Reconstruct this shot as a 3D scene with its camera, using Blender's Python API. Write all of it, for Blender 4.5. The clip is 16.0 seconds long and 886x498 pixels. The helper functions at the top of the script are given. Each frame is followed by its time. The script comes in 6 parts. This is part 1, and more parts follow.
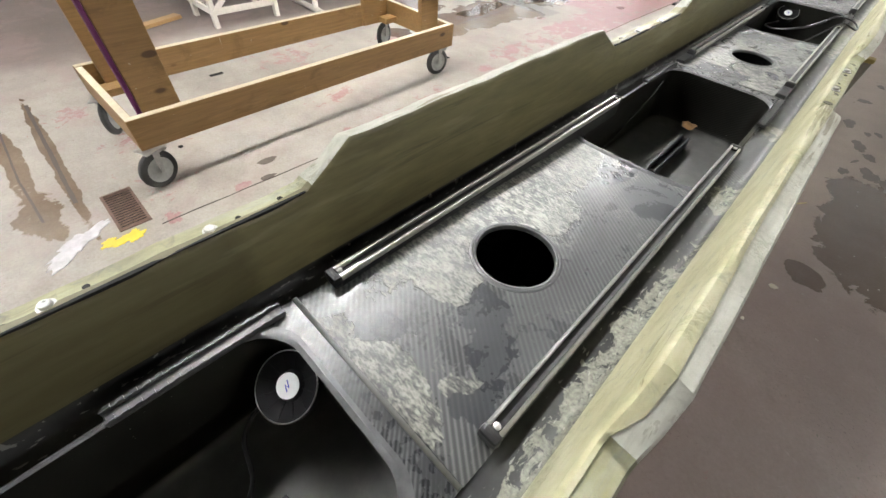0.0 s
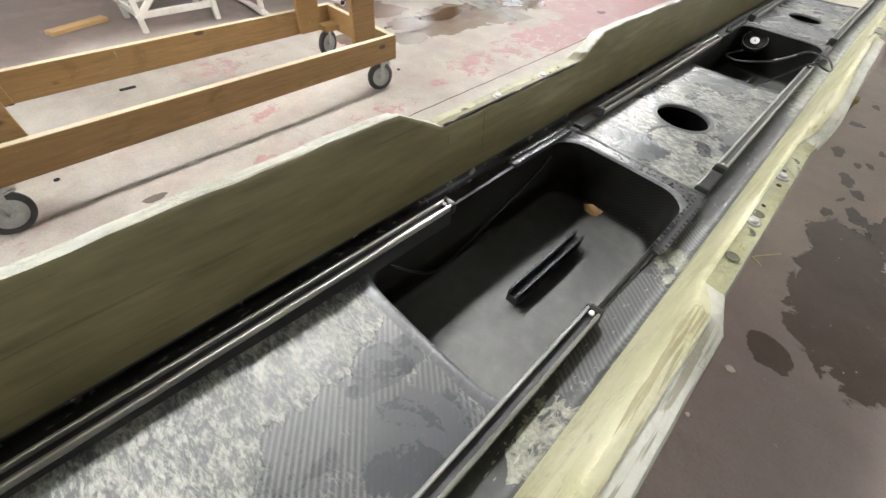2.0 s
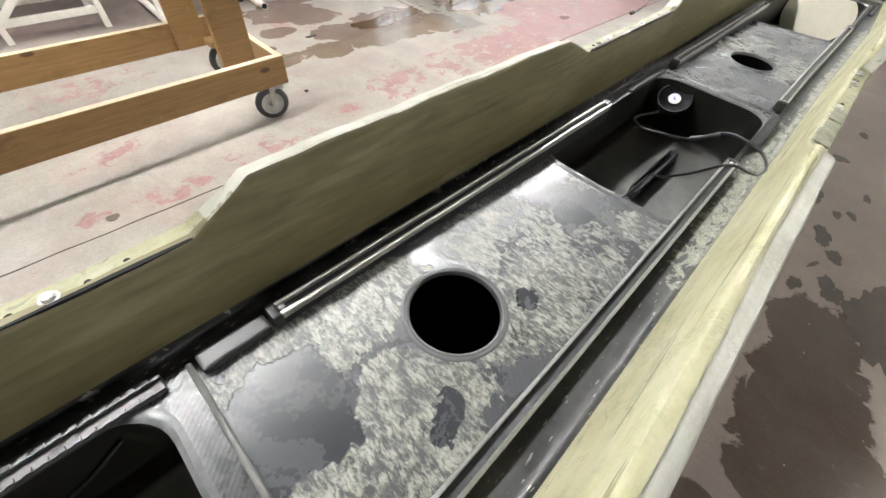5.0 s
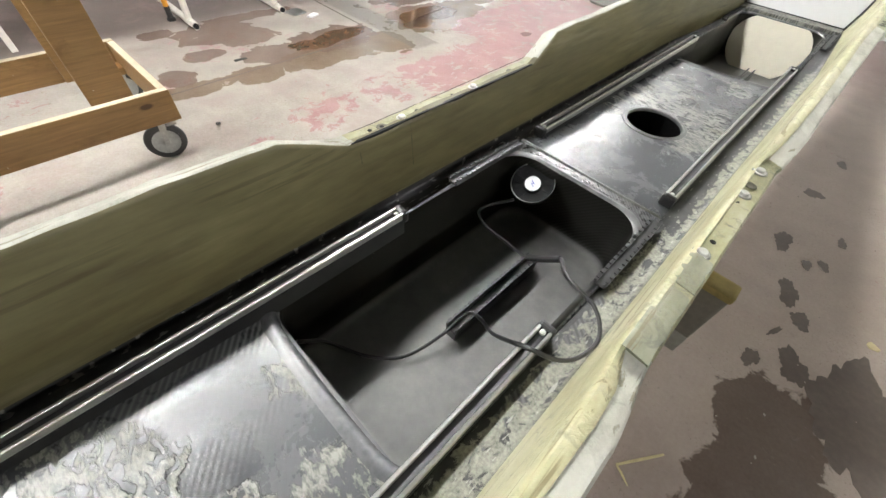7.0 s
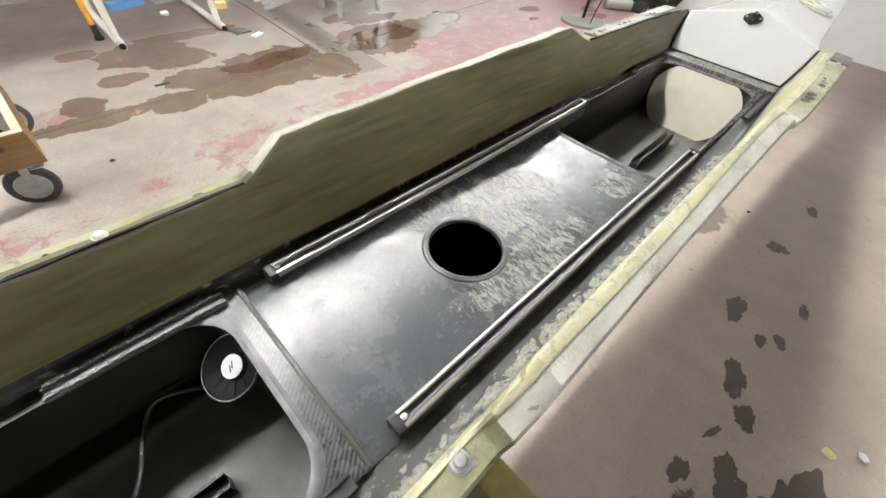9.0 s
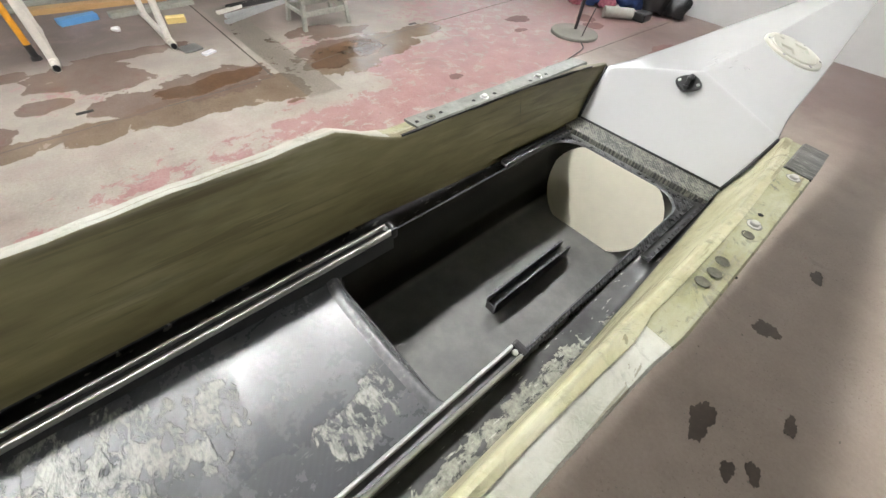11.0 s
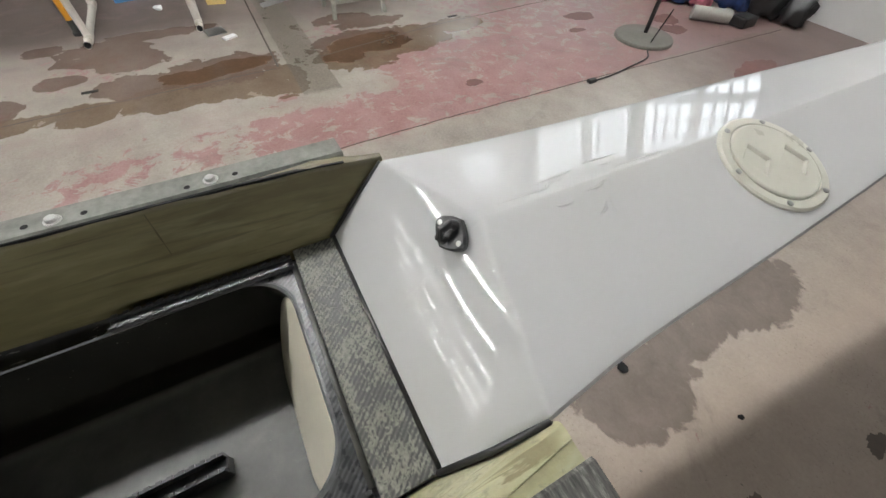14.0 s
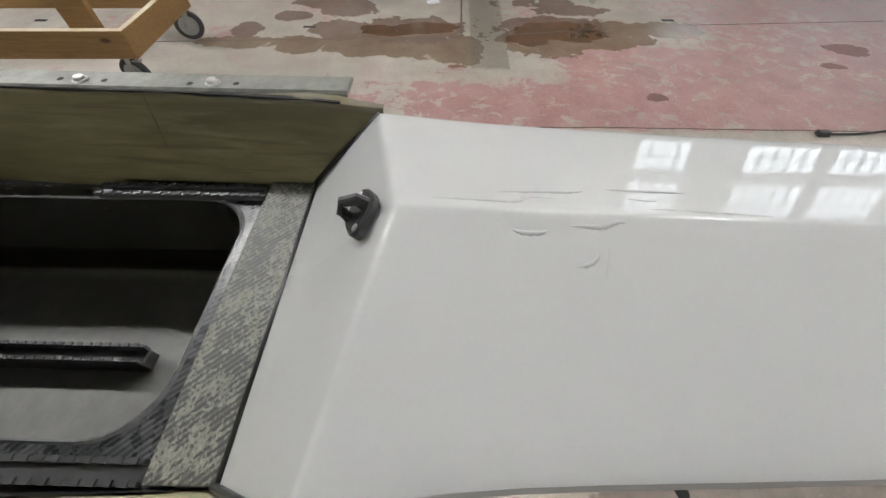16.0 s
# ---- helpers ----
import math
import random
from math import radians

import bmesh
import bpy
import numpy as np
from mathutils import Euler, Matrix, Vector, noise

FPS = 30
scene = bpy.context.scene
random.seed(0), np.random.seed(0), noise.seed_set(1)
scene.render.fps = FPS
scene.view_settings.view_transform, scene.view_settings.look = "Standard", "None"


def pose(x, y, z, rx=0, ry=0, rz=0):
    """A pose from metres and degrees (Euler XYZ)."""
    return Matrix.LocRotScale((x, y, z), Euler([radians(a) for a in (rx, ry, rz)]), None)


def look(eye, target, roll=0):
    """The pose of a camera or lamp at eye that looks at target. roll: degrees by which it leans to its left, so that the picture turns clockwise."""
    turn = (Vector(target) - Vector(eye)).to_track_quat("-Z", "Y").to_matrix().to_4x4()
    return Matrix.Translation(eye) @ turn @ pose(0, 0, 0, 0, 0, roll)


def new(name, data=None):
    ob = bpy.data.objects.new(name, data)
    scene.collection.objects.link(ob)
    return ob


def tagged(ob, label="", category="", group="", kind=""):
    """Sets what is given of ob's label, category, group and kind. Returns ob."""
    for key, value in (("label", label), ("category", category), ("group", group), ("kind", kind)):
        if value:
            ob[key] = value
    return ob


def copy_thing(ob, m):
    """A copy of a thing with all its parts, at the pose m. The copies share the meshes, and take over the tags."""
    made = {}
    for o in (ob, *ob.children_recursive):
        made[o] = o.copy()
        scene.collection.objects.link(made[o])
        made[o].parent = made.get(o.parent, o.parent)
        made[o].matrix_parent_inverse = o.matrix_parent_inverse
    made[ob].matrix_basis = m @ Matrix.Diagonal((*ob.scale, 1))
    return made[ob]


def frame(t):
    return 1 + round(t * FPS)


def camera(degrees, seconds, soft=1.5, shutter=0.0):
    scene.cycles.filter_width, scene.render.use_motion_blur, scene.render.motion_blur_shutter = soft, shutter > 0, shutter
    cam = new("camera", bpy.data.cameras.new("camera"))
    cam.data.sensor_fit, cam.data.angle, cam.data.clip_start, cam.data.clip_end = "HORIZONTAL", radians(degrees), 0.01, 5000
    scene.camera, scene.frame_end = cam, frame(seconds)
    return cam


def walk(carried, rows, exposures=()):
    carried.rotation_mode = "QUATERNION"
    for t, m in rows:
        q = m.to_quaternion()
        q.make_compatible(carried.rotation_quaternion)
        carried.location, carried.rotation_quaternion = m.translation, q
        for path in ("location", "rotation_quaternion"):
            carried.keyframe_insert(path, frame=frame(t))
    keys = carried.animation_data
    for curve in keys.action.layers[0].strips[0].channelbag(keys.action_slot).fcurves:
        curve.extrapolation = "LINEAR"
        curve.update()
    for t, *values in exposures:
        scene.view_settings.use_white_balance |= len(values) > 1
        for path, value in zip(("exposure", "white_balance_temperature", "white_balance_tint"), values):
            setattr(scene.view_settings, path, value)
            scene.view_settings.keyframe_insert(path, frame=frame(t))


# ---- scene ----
cam = camera(99.3, 16.0)
PATH = [
    (0, (0.168, -0.131, 1.357), (-0.702, 0.886, -0.129), 5.8),
    (0.5, (0.144, 0.015, 1.361), (-0.699, 1.046, -0.131), 6.4),
    (1, (0.132, 0.147, 1.366), (-0.694, 1.175, -0.138), 6.1),
    (1.5, (0.145, 0.308, 1.362), (-0.7, 1.319, -0.143), 6.4),
    (2, (0.167, 0.471, 1.365), (-0.688, 1.476, -0.139), 6.7),
    (2.5, (0.161, 0.611, 1.355), (-0.686, 1.619, -0.151), 6.7),
    (3, (0.135, 0.75, 1.353), (-0.68, 1.773, -0.159), 6.6),
    (3.5, (0.127, 0.883, 1.351), (-0.657, 1.898, -0.184), 6.6),
    (4, (0.148, 1.034, 1.344), (-0.673, 2.035, -0.18), 8.1),
    (4.2, (0.156, 1.089, 1.354), (-0.676, 2.071, -0.177), 8.0),
    (6.3, (0.128, 1.671, 1.358), (-0.687, 2.704, -0.149), 6.4),
    (6.5, (0.143, 1.741, 1.357), (-0.683, 2.769, -0.147), 6.8),
    (7, (0.191, 1.881, 1.356), (-0.653, 2.889, -0.151), 6.8),
    (7.5, (0.208, 2.001, 1.357), (-0.635, 3.021, -0.143), 6.3),
    (8, (0.195, 2.158, 1.372), (-0.633, 3.227, -0.101), 7.1),
    (8.5, (0.198, 2.31, 1.375), (-0.628, 3.369, -0.107), 6.6),
    (9, (0.244, 2.463, 1.384), (-0.619, 3.486, -0.102), 7.4),
    (9.2, (0.263, 2.518, 1.388), (-0.611, 3.522, -0.105), 7.5),
    (11.3, (0.226, 3.242, 1.412), (-0.702, 4.191, -0.084), 6.1),
    (11.5, (0.223, 3.318, 1.415), (-0.707, 4.265, -0.081), 6.8),
    (12, (0.229, 3.464, 1.41), (-0.724, 4.379, -0.091), 6.5),
    (12.5, (0.208, 3.591, 1.407), (-0.769, 4.467, -0.103), 4.9),
    (13, (0.183, 3.721, 1.402), (-0.802, 4.549, -0.129), 3.5),
    (13.5, (0.19, 3.812, 1.393), (-0.827, 4.559, -0.158), 2.9),
    (14, (0.231, 3.899, 1.384), (-0.852, 4.53, -0.175), 3.0),
    (14.5, (0.272, 3.959, 1.37), (-0.874, 4.448, -0.194), 2.6),
    (15, (0.267, 4.009, 1.355), (-0.922, 4.33, -0.221), 1.0),
    (15.5, (0.224, 4.065, 1.328), (-1.008, 4.203, -0.241), -0.0),
    (16, (0.209, 4.107, 1.303), (-1.005, 4.078, -0.287), 0.1),
]
walk(cam, [(t, look(eye, target, roll)) for t, eye, target, roll in PATH], [(0.0, 0.06), (3.0, 0.10), (7.5, 0.07), (9.2, -0.02), (11.3, -0.20), (12.5, -0.42), (14.0, -0.78), (16.0, -0.78)])

# ---- world and light ----
world = bpy.data.worlds.new("world")
scene.world = world
world.use_nodes = True
wn = world.node_tree.nodes
wl = world.node_tree.links
sky = wn.new("ShaderNodeTexSky")
sky.sky_type, sky.sun_disc = "NISHITA", False
sky.sun_elevation, sky.sun_rotation = radians(35), radians(250)
wl.new(sky.outputs[0], wn["Background"].inputs[0])
wn["Background"].inputs[1].default_value = 0.10

TUBE_POWER = 228.0
DAYLIGHT = 5.4


# ---- material helpers ----
class Mat:
    """A small builder for node materials."""

    def __init__(self, name, rough=0.6, metal=0.0, spec=0.5):
        self.m = bpy.data.materials.new(name)
        self.m.use_nodes = True
        self.t = self.m.node_tree
        self.b = self.t.nodes["Principled BSDF"]
        self.b.inputs["Roughness"].default_value = rough
        self.b.inputs["Metallic"].default_value = metal
        self.b.inputs["Specular IOR Level"].default_value = spec
        self.co = self.t.nodes.new("ShaderNodeTexCoord")
        self.geo = self.t.nodes.new("ShaderNodeNewGeometry")

    def put(self, value, socket):
        if isinstance(value, (int, float)):
            socket.default_value = value
        elif isinstance(value, tuple):
            socket.default_value = value if len(value) == len(socket.default_value) else (*value, 1)
        else:
            self.t.links.new(value, socket)

    @property
    def pos(self):
        return self.geo.outputs["Position"]

    @property
    def obj(self):
        return self.co.outputs["Object"]

    def noise(self, scale, detail=4, rough=0.55, vec=None, stretch=None, distort=0.0):
        n = self.t.nodes.new("ShaderNodeTexNoise")
        n.inputs["Scale"].default_value, n.inputs["Detail"].default_value = scale, detail
        n.inputs["Roughness"].default_value, n.inputs["Distortion"].default_value = rough, distort
        self.t.links.new(self.scaled(vec or self.pos, stretch), n.inputs["Vector"])
        return n.outputs["Fac"]

    def scaled(self, vec, stretch):
        if not stretch:
            return vec
        s = self.t.nodes.new("ShaderNodeMapping")
        if len(stretch) == 4:
            s.inputs["Rotation"].default_value = (0, 0, stretch[3])
        s.inputs["Scale"].default_value = stretch[:3]
        self.t.links.new(vec, s.inputs["Vector"])
        return s.outputs[0]

    def voronoi(self, scale, out="Distance", feature="F1", vec=None, stretch=None):
        n = self.t.nodes.new("ShaderNodeTexVoronoi")
        n.feature = feature
        n.inputs["Scale"].default_value = scale
        self.t.links.new(self.scaled(vec or self.pos, stretch), n.inputs["Vector"])
        return n.outputs[out]

    def wave(self, scale, distort=0.0, detail=2, vec=None, stretch=None, axis="X"):
        n = self.t.nodes.new("ShaderNodeTexWave")
        n.bands_direction = axis
        n.inputs["Scale"].default_value, n.inputs["Distortion"].default_value = scale, distort
        n.inputs["Detail"].default_value = detail
        self.t.links.new(self.scaled(vec or self.pos, stretch), n.inputs["Vector"])
        return n.outputs["Fac"]

    def ramp(self, fac, *stops):
        n = self.t.nodes.new("ShaderNodeValToRGB")
        e = n.color_ramp.elements
        while len(e) < len(stops):
            e.new(0.5)
        for el, (p, c) in zip(e, stops):
            el.position = p
            el.color = (c, c, c, 1) if isinstance(c, (int, float)) else (*c, 1)
        self.put(fac, n.inputs["Fac"])
        return n.outputs["Color"]

    def step(self, fac, a, b):
        n = self.t.nodes.new("ShaderNodeMapRange")
        n.inputs["From Min"].default_value, n.inputs["From Max"].default_value = a, b
        self.put(fac, n.inputs["Value"])
        return n.outputs["Result"]

    def math(self, op, a, b=0.0, c=0.0):
        n = self.t.nodes.new("ShaderNodeMath")
        n.operation = op
        for v, s in zip((a, b, c), n.inputs):
            self.put(v, s)
        return n.outputs[0]

    def mix(self, fac, a, b, blend="MIX"):
        n = self.t.nodes.new("ShaderNodeMix")
        n.data_type, n.blend_type = "RGBA", blend
        self.put(fac, n.inputs[0])
        self.put(a, n.inputs[6])
        self.put(b, n.inputs[7])
        return n.outputs[2]

    def axis(self, k, vec=None):
        n = self.t.nodes.new("ShaderNodeSeparateXYZ")
        self.t.links.new(vec or self.pos, n.inputs[0])
        return n.outputs[k]

    def zone(self, spots, vec=None):
        """Above 0 inside any of the ellipses (x, y, half-width, half-length) of the plan."""
        near = None
        for x, y, rx, ry in spots:
            q = self.t.nodes.new("ShaderNodeVectorMath")
            q.operation = "MULTIPLY_ADD"
            q.inputs[1].default_value, q.inputs[2].default_value = (1 / rx, 1 / ry, 0), (-x / rx, -y / ry, 0)
            self.t.links.new(vec or self.pos, q.inputs[0])
            d = self.t.nodes.new("ShaderNodeVectorMath")
            d.operation = "LENGTH"
            self.t.links.new(q.outputs[0], d.inputs[0])
            near = d.outputs["Value"] if near is None else self.math("MINIMUM", near, d.outputs["Value"])
        return self.math("SUBTRACT", 1.0, near)

    def swapped(self):
        """Position with z taken for y, for patterns on upright faces."""
        n = self.t.nodes.new("ShaderNodeCombineXYZ")
        self.t.links.new(self.axis(0), n.inputs[0])
        self.t.links.new(self.axis(2), n.inputs[1])
        return n.outputs[0]

    def blob(self, cx, cy, rx, ry, vec=None):
        """1 inside an ellipse of the plan, fading out at its rim."""
        dx = self.math("DIVIDE", self.math("SUBTRACT", self.axis(0, vec), cx), rx)
        dy = self.math("DIVIDE", self.math("SUBTRACT", self.axis(1, vec), cy), ry)
        d = self.math("SQRT", self.math("ADD", self.math("MULTIPLY", dx, dx), self.math("MULTIPLY", dy, dy)))
        return self.math("SUBTRACT", 1.0, d)

    def bump(self, height, strength=0.3, distance=0.002, prior=None):
        n = self.t.nodes.new("ShaderNodeBump")
        n.inputs["Strength"].default_value, n.inputs["Distance"].default_value = strength, distance
        self.put(height, n.inputs["Height"])
        if prior:
            self.t.links.new(prior, n.inputs["Normal"])
        return n.outputs[0]

    def done(self, color=None, rough=None, normal=None, metal=None):
        if color is not None:
            self.put(color, self.b.inputs["Base Color"])
        if rough is not None:
            self.put(rough, self.b.inputs["Roughness"])
        if metal is not None:
            self.put(metal, self.b.inputs["Metallic"])
        if normal is not None:
            self.put(normal, self.b.inputs["Normal"])
        return self.m


def plain(name, color, rough=0.6, metal=0.0, vary=0.15, scale=30.0, bump=0.1):
    """A simple material with two scales of variation."""
    k = Mat(name, rough, metal)
    n = k.math("ADD", k.math("MULTIPLY", k.noise(scale, 5), 0.6), k.math("MULTIPLY", k.noise(scale * 0.15, 3), 0.4))
    lo, hi = tuple(c * (1 - vary) for c in color), tuple(min(1, c * (1 + vary)) for c in color)
    r = k.math("ADD", k.math("MULTIPLY", n, 0.25), rough - 0.12)
    return k.done(k.ramp(n, (0.3, lo), (0.7, hi)), r, k.bump(k.noise(scale * 4, 4), bump, 0.001))


# ---- mesh helpers ----
def mesh_object(name, bm, material, smooth=False):
    bmesh.ops.recalc_face_normals(bm, faces=bm.faces[:])
    me = bpy.data.meshes.new(name)
    bm.to_mesh(me)
    bm.free()
    if smooth:
        me.polygons.foreach_set("use_smooth", [True] * len(me.polygons))
    if smooth == "auto":
        me.set_sharp_from_angle(angle=radians(35))
    me.materials.append(material)
    return new(name, me)


def thing(name, label, category, group="", at=(0, 0, 0), kind=""):
    ob = new(name)
    ob.location = at
    return tagged(ob, label, category, group, kind)


def part(name, bm, material, parent, label="", smooth=False):
    ob = mesh_object(name, bm, material, smooth)
    ob.parent = parent
    if label:
        ob["label"] = label
    return ob


def solo(name, bm, material, label, category="", group="", kind="", smooth=False):
    return tagged(mesh_object(name, bm, material, smooth), label, category, group, kind)


def box(bm, lo, hi, bevel=0.0, m=None, seg=2):
    c = [(a + b) / 2 for a, b in zip(lo, hi)]
    s = [b - a for a, b in zip(lo, hi)]
    mat = Matrix.Translation(c) @ Matrix.Diagonal((*s, 1))
    r = bmesh.ops.create_cube(bm, size=1, matrix=mat)
    vs = r["verts"]
    if bevel:
        es = list({e for v in vs for e in v.link_edges})
        vs = list({v for f in bmesh.ops.bevel(bm, geom=es, offset=bevel, segments=seg, affect="EDGES", profile=0.6)["faces"] for v in f.verts} | {v for v in vs if v.is_valid})
    if m is not None:
        bmesh.ops.transform(bm, matrix=m, verts=vs)
    return vs


def loft(bm, rings, closed=True, caps=False):
    """Joins rings of equal length into a skin. closed: each ring is a loop."""
    rows = [[bm.verts.new(p) for p in r] for r in rings]
    n = len(rows[0])
    for a, b in zip(rows, rows[1:]):
        for i in range(n if closed else n - 1):
            j = (i + 1) % n
            bm.faces.new((a[i], a[j], b[j], b[i]))
    if caps:
        bm.faces.new(rows[0])
        bm.faces.new(rows[-1][::-1])
    return rows


def tube(bm, pts, r, seg=10, caps=True):
    """A round bar along points; r may be a list."""
    pts = [Vector(p) for p in pts]
    rings = []
    up = Vector((0, 0, 1))
    for i, p in enumerate(pts):
        d = (pts[min(i + 1, len(pts) - 1)] - pts[max(i - 1, 0)]).normalized()
        a = d.cross(up if abs(d.z) < 0.95 else Vector((1, 0, 0))).normalized()
        b = d.cross(a)
        rr = r[i] if isinstance(r, (list, tuple)) else r
        rings.append([p + rr * (math.cos(2 * math.pi * k / seg) * a + math.sin(2 * math.pi * k / seg) * b) for k in range(seg)])
    loft(bm, rings, True, caps)


def spline(pts, n=8):
    """Points along a smooth curve through pts."""
    p = [Vector(q) for q in pts]
    p = [2 * p[0] - p[1], *p, 2 * p[-1] - p[-2]]
    out = []
    for i in range(1, len(p) - 2):
        for k in range(n):
            t = k / n
            out.append(0.5 * (2 * p[i] + (p[i + 1] - p[i - 1]) * t + (2 * p[i - 1] - 5 * p[i] + 4 * p[i + 1] - p[i + 2]) * t * t + (3 * p[i] - p[i - 1] - 3 * p[i + 1] + p[i + 2]) * t ** 3))
    return out + [p[-2]]


def lathe(bm, prof, seg=32, m=None, caps=(True, True)):
    """Turns a profile of (radius, height) round z."""
    rings = [[Vector((r * math.cos(2 * math.pi * k / seg), r * math.sin(2 * math.pi * k / seg), z)) for k in range(seg)] for r, z in prof]
    if m is not None:
        rings = [[m @ v for v in r] for r in rings]
    rows = loft(bm, rings)
    for row, cap in zip((rows[0], rows[-1]), caps):
        if cap:
            bm.faces.new(row)


def smooth01(a, b, v):
    t = min(1.0, max(0.0, (v - a) / (b - a)))
    return t * t * (3 - 2 * t)


def table(rows, v):
    """Linear interpolation in rows of (place, value)."""
    return float(np.interp(v, [r[0] for r in rows], [r[1] for r in rows]))


def frame_to(origin, normal, up=(0, 0, 1)):
    z = Vector(normal).normalized()
    x = Vector(up).cross(z)
    x = x.normalized() if x.length > 1e-4 else Vector((1, 0, 0))
    return Matrix.Translation(origin) @ Matrix((x, z.cross(x), z)).transposed().to_4x4()

# ---- materials ----
# stretches of the decks by what covers them: (x, y, half-width, half-length) in plan
CRUST = ((-0.105, 0.22, 0.055, 0.18), (-0.035, 0.14, 0.055, 0.05), (-0.04, 0.37, 0.065, 0.075), (-0.105, 0.47, 0.08, 0.18), (-0.085, 0.585, 0.05, 0.06), (-0.055, -0.05, 0.06, 0.035), (0.03, -0.025, 0.075, 0.032), (0.085, 0.035, 0.03, 0.018),
         (-0.085, 1.38, 0.055, 0.15), (0.065, 1.36, 0.085, 0.12), (0.085, 1.26, 0.07, 0.06), (-0.09, 1.235, 0.05, 0.02), (0.06, 1.60, 0.06, 0.11))
FLAKED = ((0.03, 1.68, 0.12, 0.14), (-0.06, 1.66, 0.07, 0.10), (0.105, 1.88, 0.055, 0.055), (-0.035, 1.900, 0.035, 0.03), (-0.06, 2.89, 0.085, 0.12), (0.02, 2.91, 0.065, 0.07), (0.09, 2.88, 0.04, 0.15), (0.065, 3.17, 0.05, 0.05), (-0.03, 3.03, 0.06, 0.05))
SLATE = ((-0.045, 0.012, 0.032, 0.034), (0.035, 0.128, 0.034, 0.042), (0.078, 0.085, 0.026, 0.040), (0.108, 0.035, 0.022, 0.035), (0.002, 0.585, 0.030, 0.052), (-0.030, 1.285, 0.065, 0.072), (0.05, 1.60, 0.02, 0.02), (0.0, 1.83, 0.034, 0.075), (0.035, 3.12, 0.026, 0.09), (0.085, 1.415, 0.022, 0.03))
SMOOTH = ((0.0, 3.16, 0.18, 0.13), (0.0, 1.50, 0.20, 0.28), (0.078, 1.795, 0.048, 0.048), (0.07, 1.87, 0.08, 0.07), (-0.065, 1.83, 0.045, 0.08), (0.0, 2.85, 0.24, 0.60), (0.095, 0.56, 0.05, 0.07), (0.06, 3.0, 0.03, 0.06))
RIB_TURN = -0.90


def carbon_deck():
    """Grey-sanded twill carbon with crusts of cream resin, smooth dark resin patches and bare ribs."""
    k = Mat("carbon_deck_laminate", 0.36, spec=0.60)
    wob = k.t.nodes.new("ShaderNodeTexNoise")
    wob.inputs["Scale"].default_value, wob.inputs["Detail"].default_value, wob.inputs["Roughness"].default_value = 17.0, 5.0, 0.62
    k.t.links.new(k.pos, wob.inputs["Vector"])
    off = k.t.nodes.new("ShaderNodeVectorMath")
    off.operation = "MULTIPLY_ADD"
    off.inputs[1].default_value, off.inputs[2].default_value = (0.085, 0.085, 0.0), (-0.0425, -0.0425, 0.0)
    k.t.links.new(wob.outputs["Color"], off.inputs[0])
    warped = k.t.nodes.new("ShaderNodeVectorMath")
    k.t.links.new(k.pos, warped.inputs[0])
    k.t.links.new(off.outputs[0], warped.inputs[1])

    def zone(spots):
        return k.zone(spots, warped.outputs[0])

    grain = k.noise(150, 4, 0.6)
    mid = k.noise(16, 4, 0.6)
    ribs = k.wave(45, 0.0, 0, stretch=(1, 1, 0, RIB_TURN), axis="X")
    tows = k.wave(150, 0.0, 0, stretch=(1, 1, 0, RIB_TURN + 1.2), axis="X")
    smooth = k.step(zone(SMOOTH), -0.02, 0.10)
    bare = k.math("MULTIPLY", k.math("SUBTRACT", 1.0, k.math("MULTIPLY", smooth, 0.85)), k.ramp(k.noise(7, 2), (0.35, 0.45), (0.55, 1.0)))
    weave = k.math("MULTIPLY", k.math("SUBTRACT", k.math("ADD", k.math("MULTIPLY", ribs, 0.8), k.math("MULTIPLY", tows, 0.2)), 0.5), bare)
    col = k.ramp(k.math("ADD", weave, 0.5), (0.12, (0.038, 0.039, 0.041)), (0.5, (0.078, 0.080, 0.083)), (0.88, (0.160, 0.162, 0.162)))
    col = k.mix(k.math("MULTIPLY", smooth, 0.65), col, (0.050, 0.053, 0.060))
    haze = k.ramp(k.noise(5, 5, 0.65), (0.38, 0.0), (0.70, 0.45))
    col = k.mix(haze, col, (0.100, 0.103, 0.108))
    # thin scratches and swirls of the sander
    scr = k.step(k.noise(140, 4, 0.6, stretch=(1.8, 0.35, 0, 0.6), distort=0.7), 0.60, 0.70)
    col = k.mix(k.math("MULTIPLY", k.math("MULTIPLY", scr, k.step(mid, 0.40, 0.62)), 0.30), col, (0.36, 0.36, 0.34))
    swirl = k.noise(50, 6, 0.62, stretch=(1.0, 2.0, 0, 0.75), distort=0.8)
    flick = k.noise(110, 5, 0.65, stretch=(1.0, 2.6, 0, -0.35), distort=0.5)
    clump = k.noise(24, 4, 0.6, distort=0.8)
    cream = k.ramp(k.math("ADD", k.math("MULTIPLY", clump, 0.22), k.math("ADD", k.math("MULTIPLY", swirl, 0.40), k.math("MULTIPLY", flick, 0.38))), (0.440, (0.050, 0.052, 0.053)), (0.480, (0.110, 0.112, 0.105)), (0.515, (0.215, 0.216, 0.190)), (0.575, (0.36, 0.36, 0.312)))
    body = zone(CRUST)
    edge = k.math("MULTIPLY", k.math("SUBTRACT", swirl, 0.5), 0.7)
    crust = k.step(k.math("ADD", body, edge), -0.03, 0.04)
    thin = k.math("MULTIPLY", k.step(k.math("ADD", zone(FLAKED), edge), 0.0, 0.10), k.step(k.math("ADD", k.math("MULTIPLY", swirl, 0.60), k.math("MULTIPLY", clump, 0.40)), 0.470, 0.488))
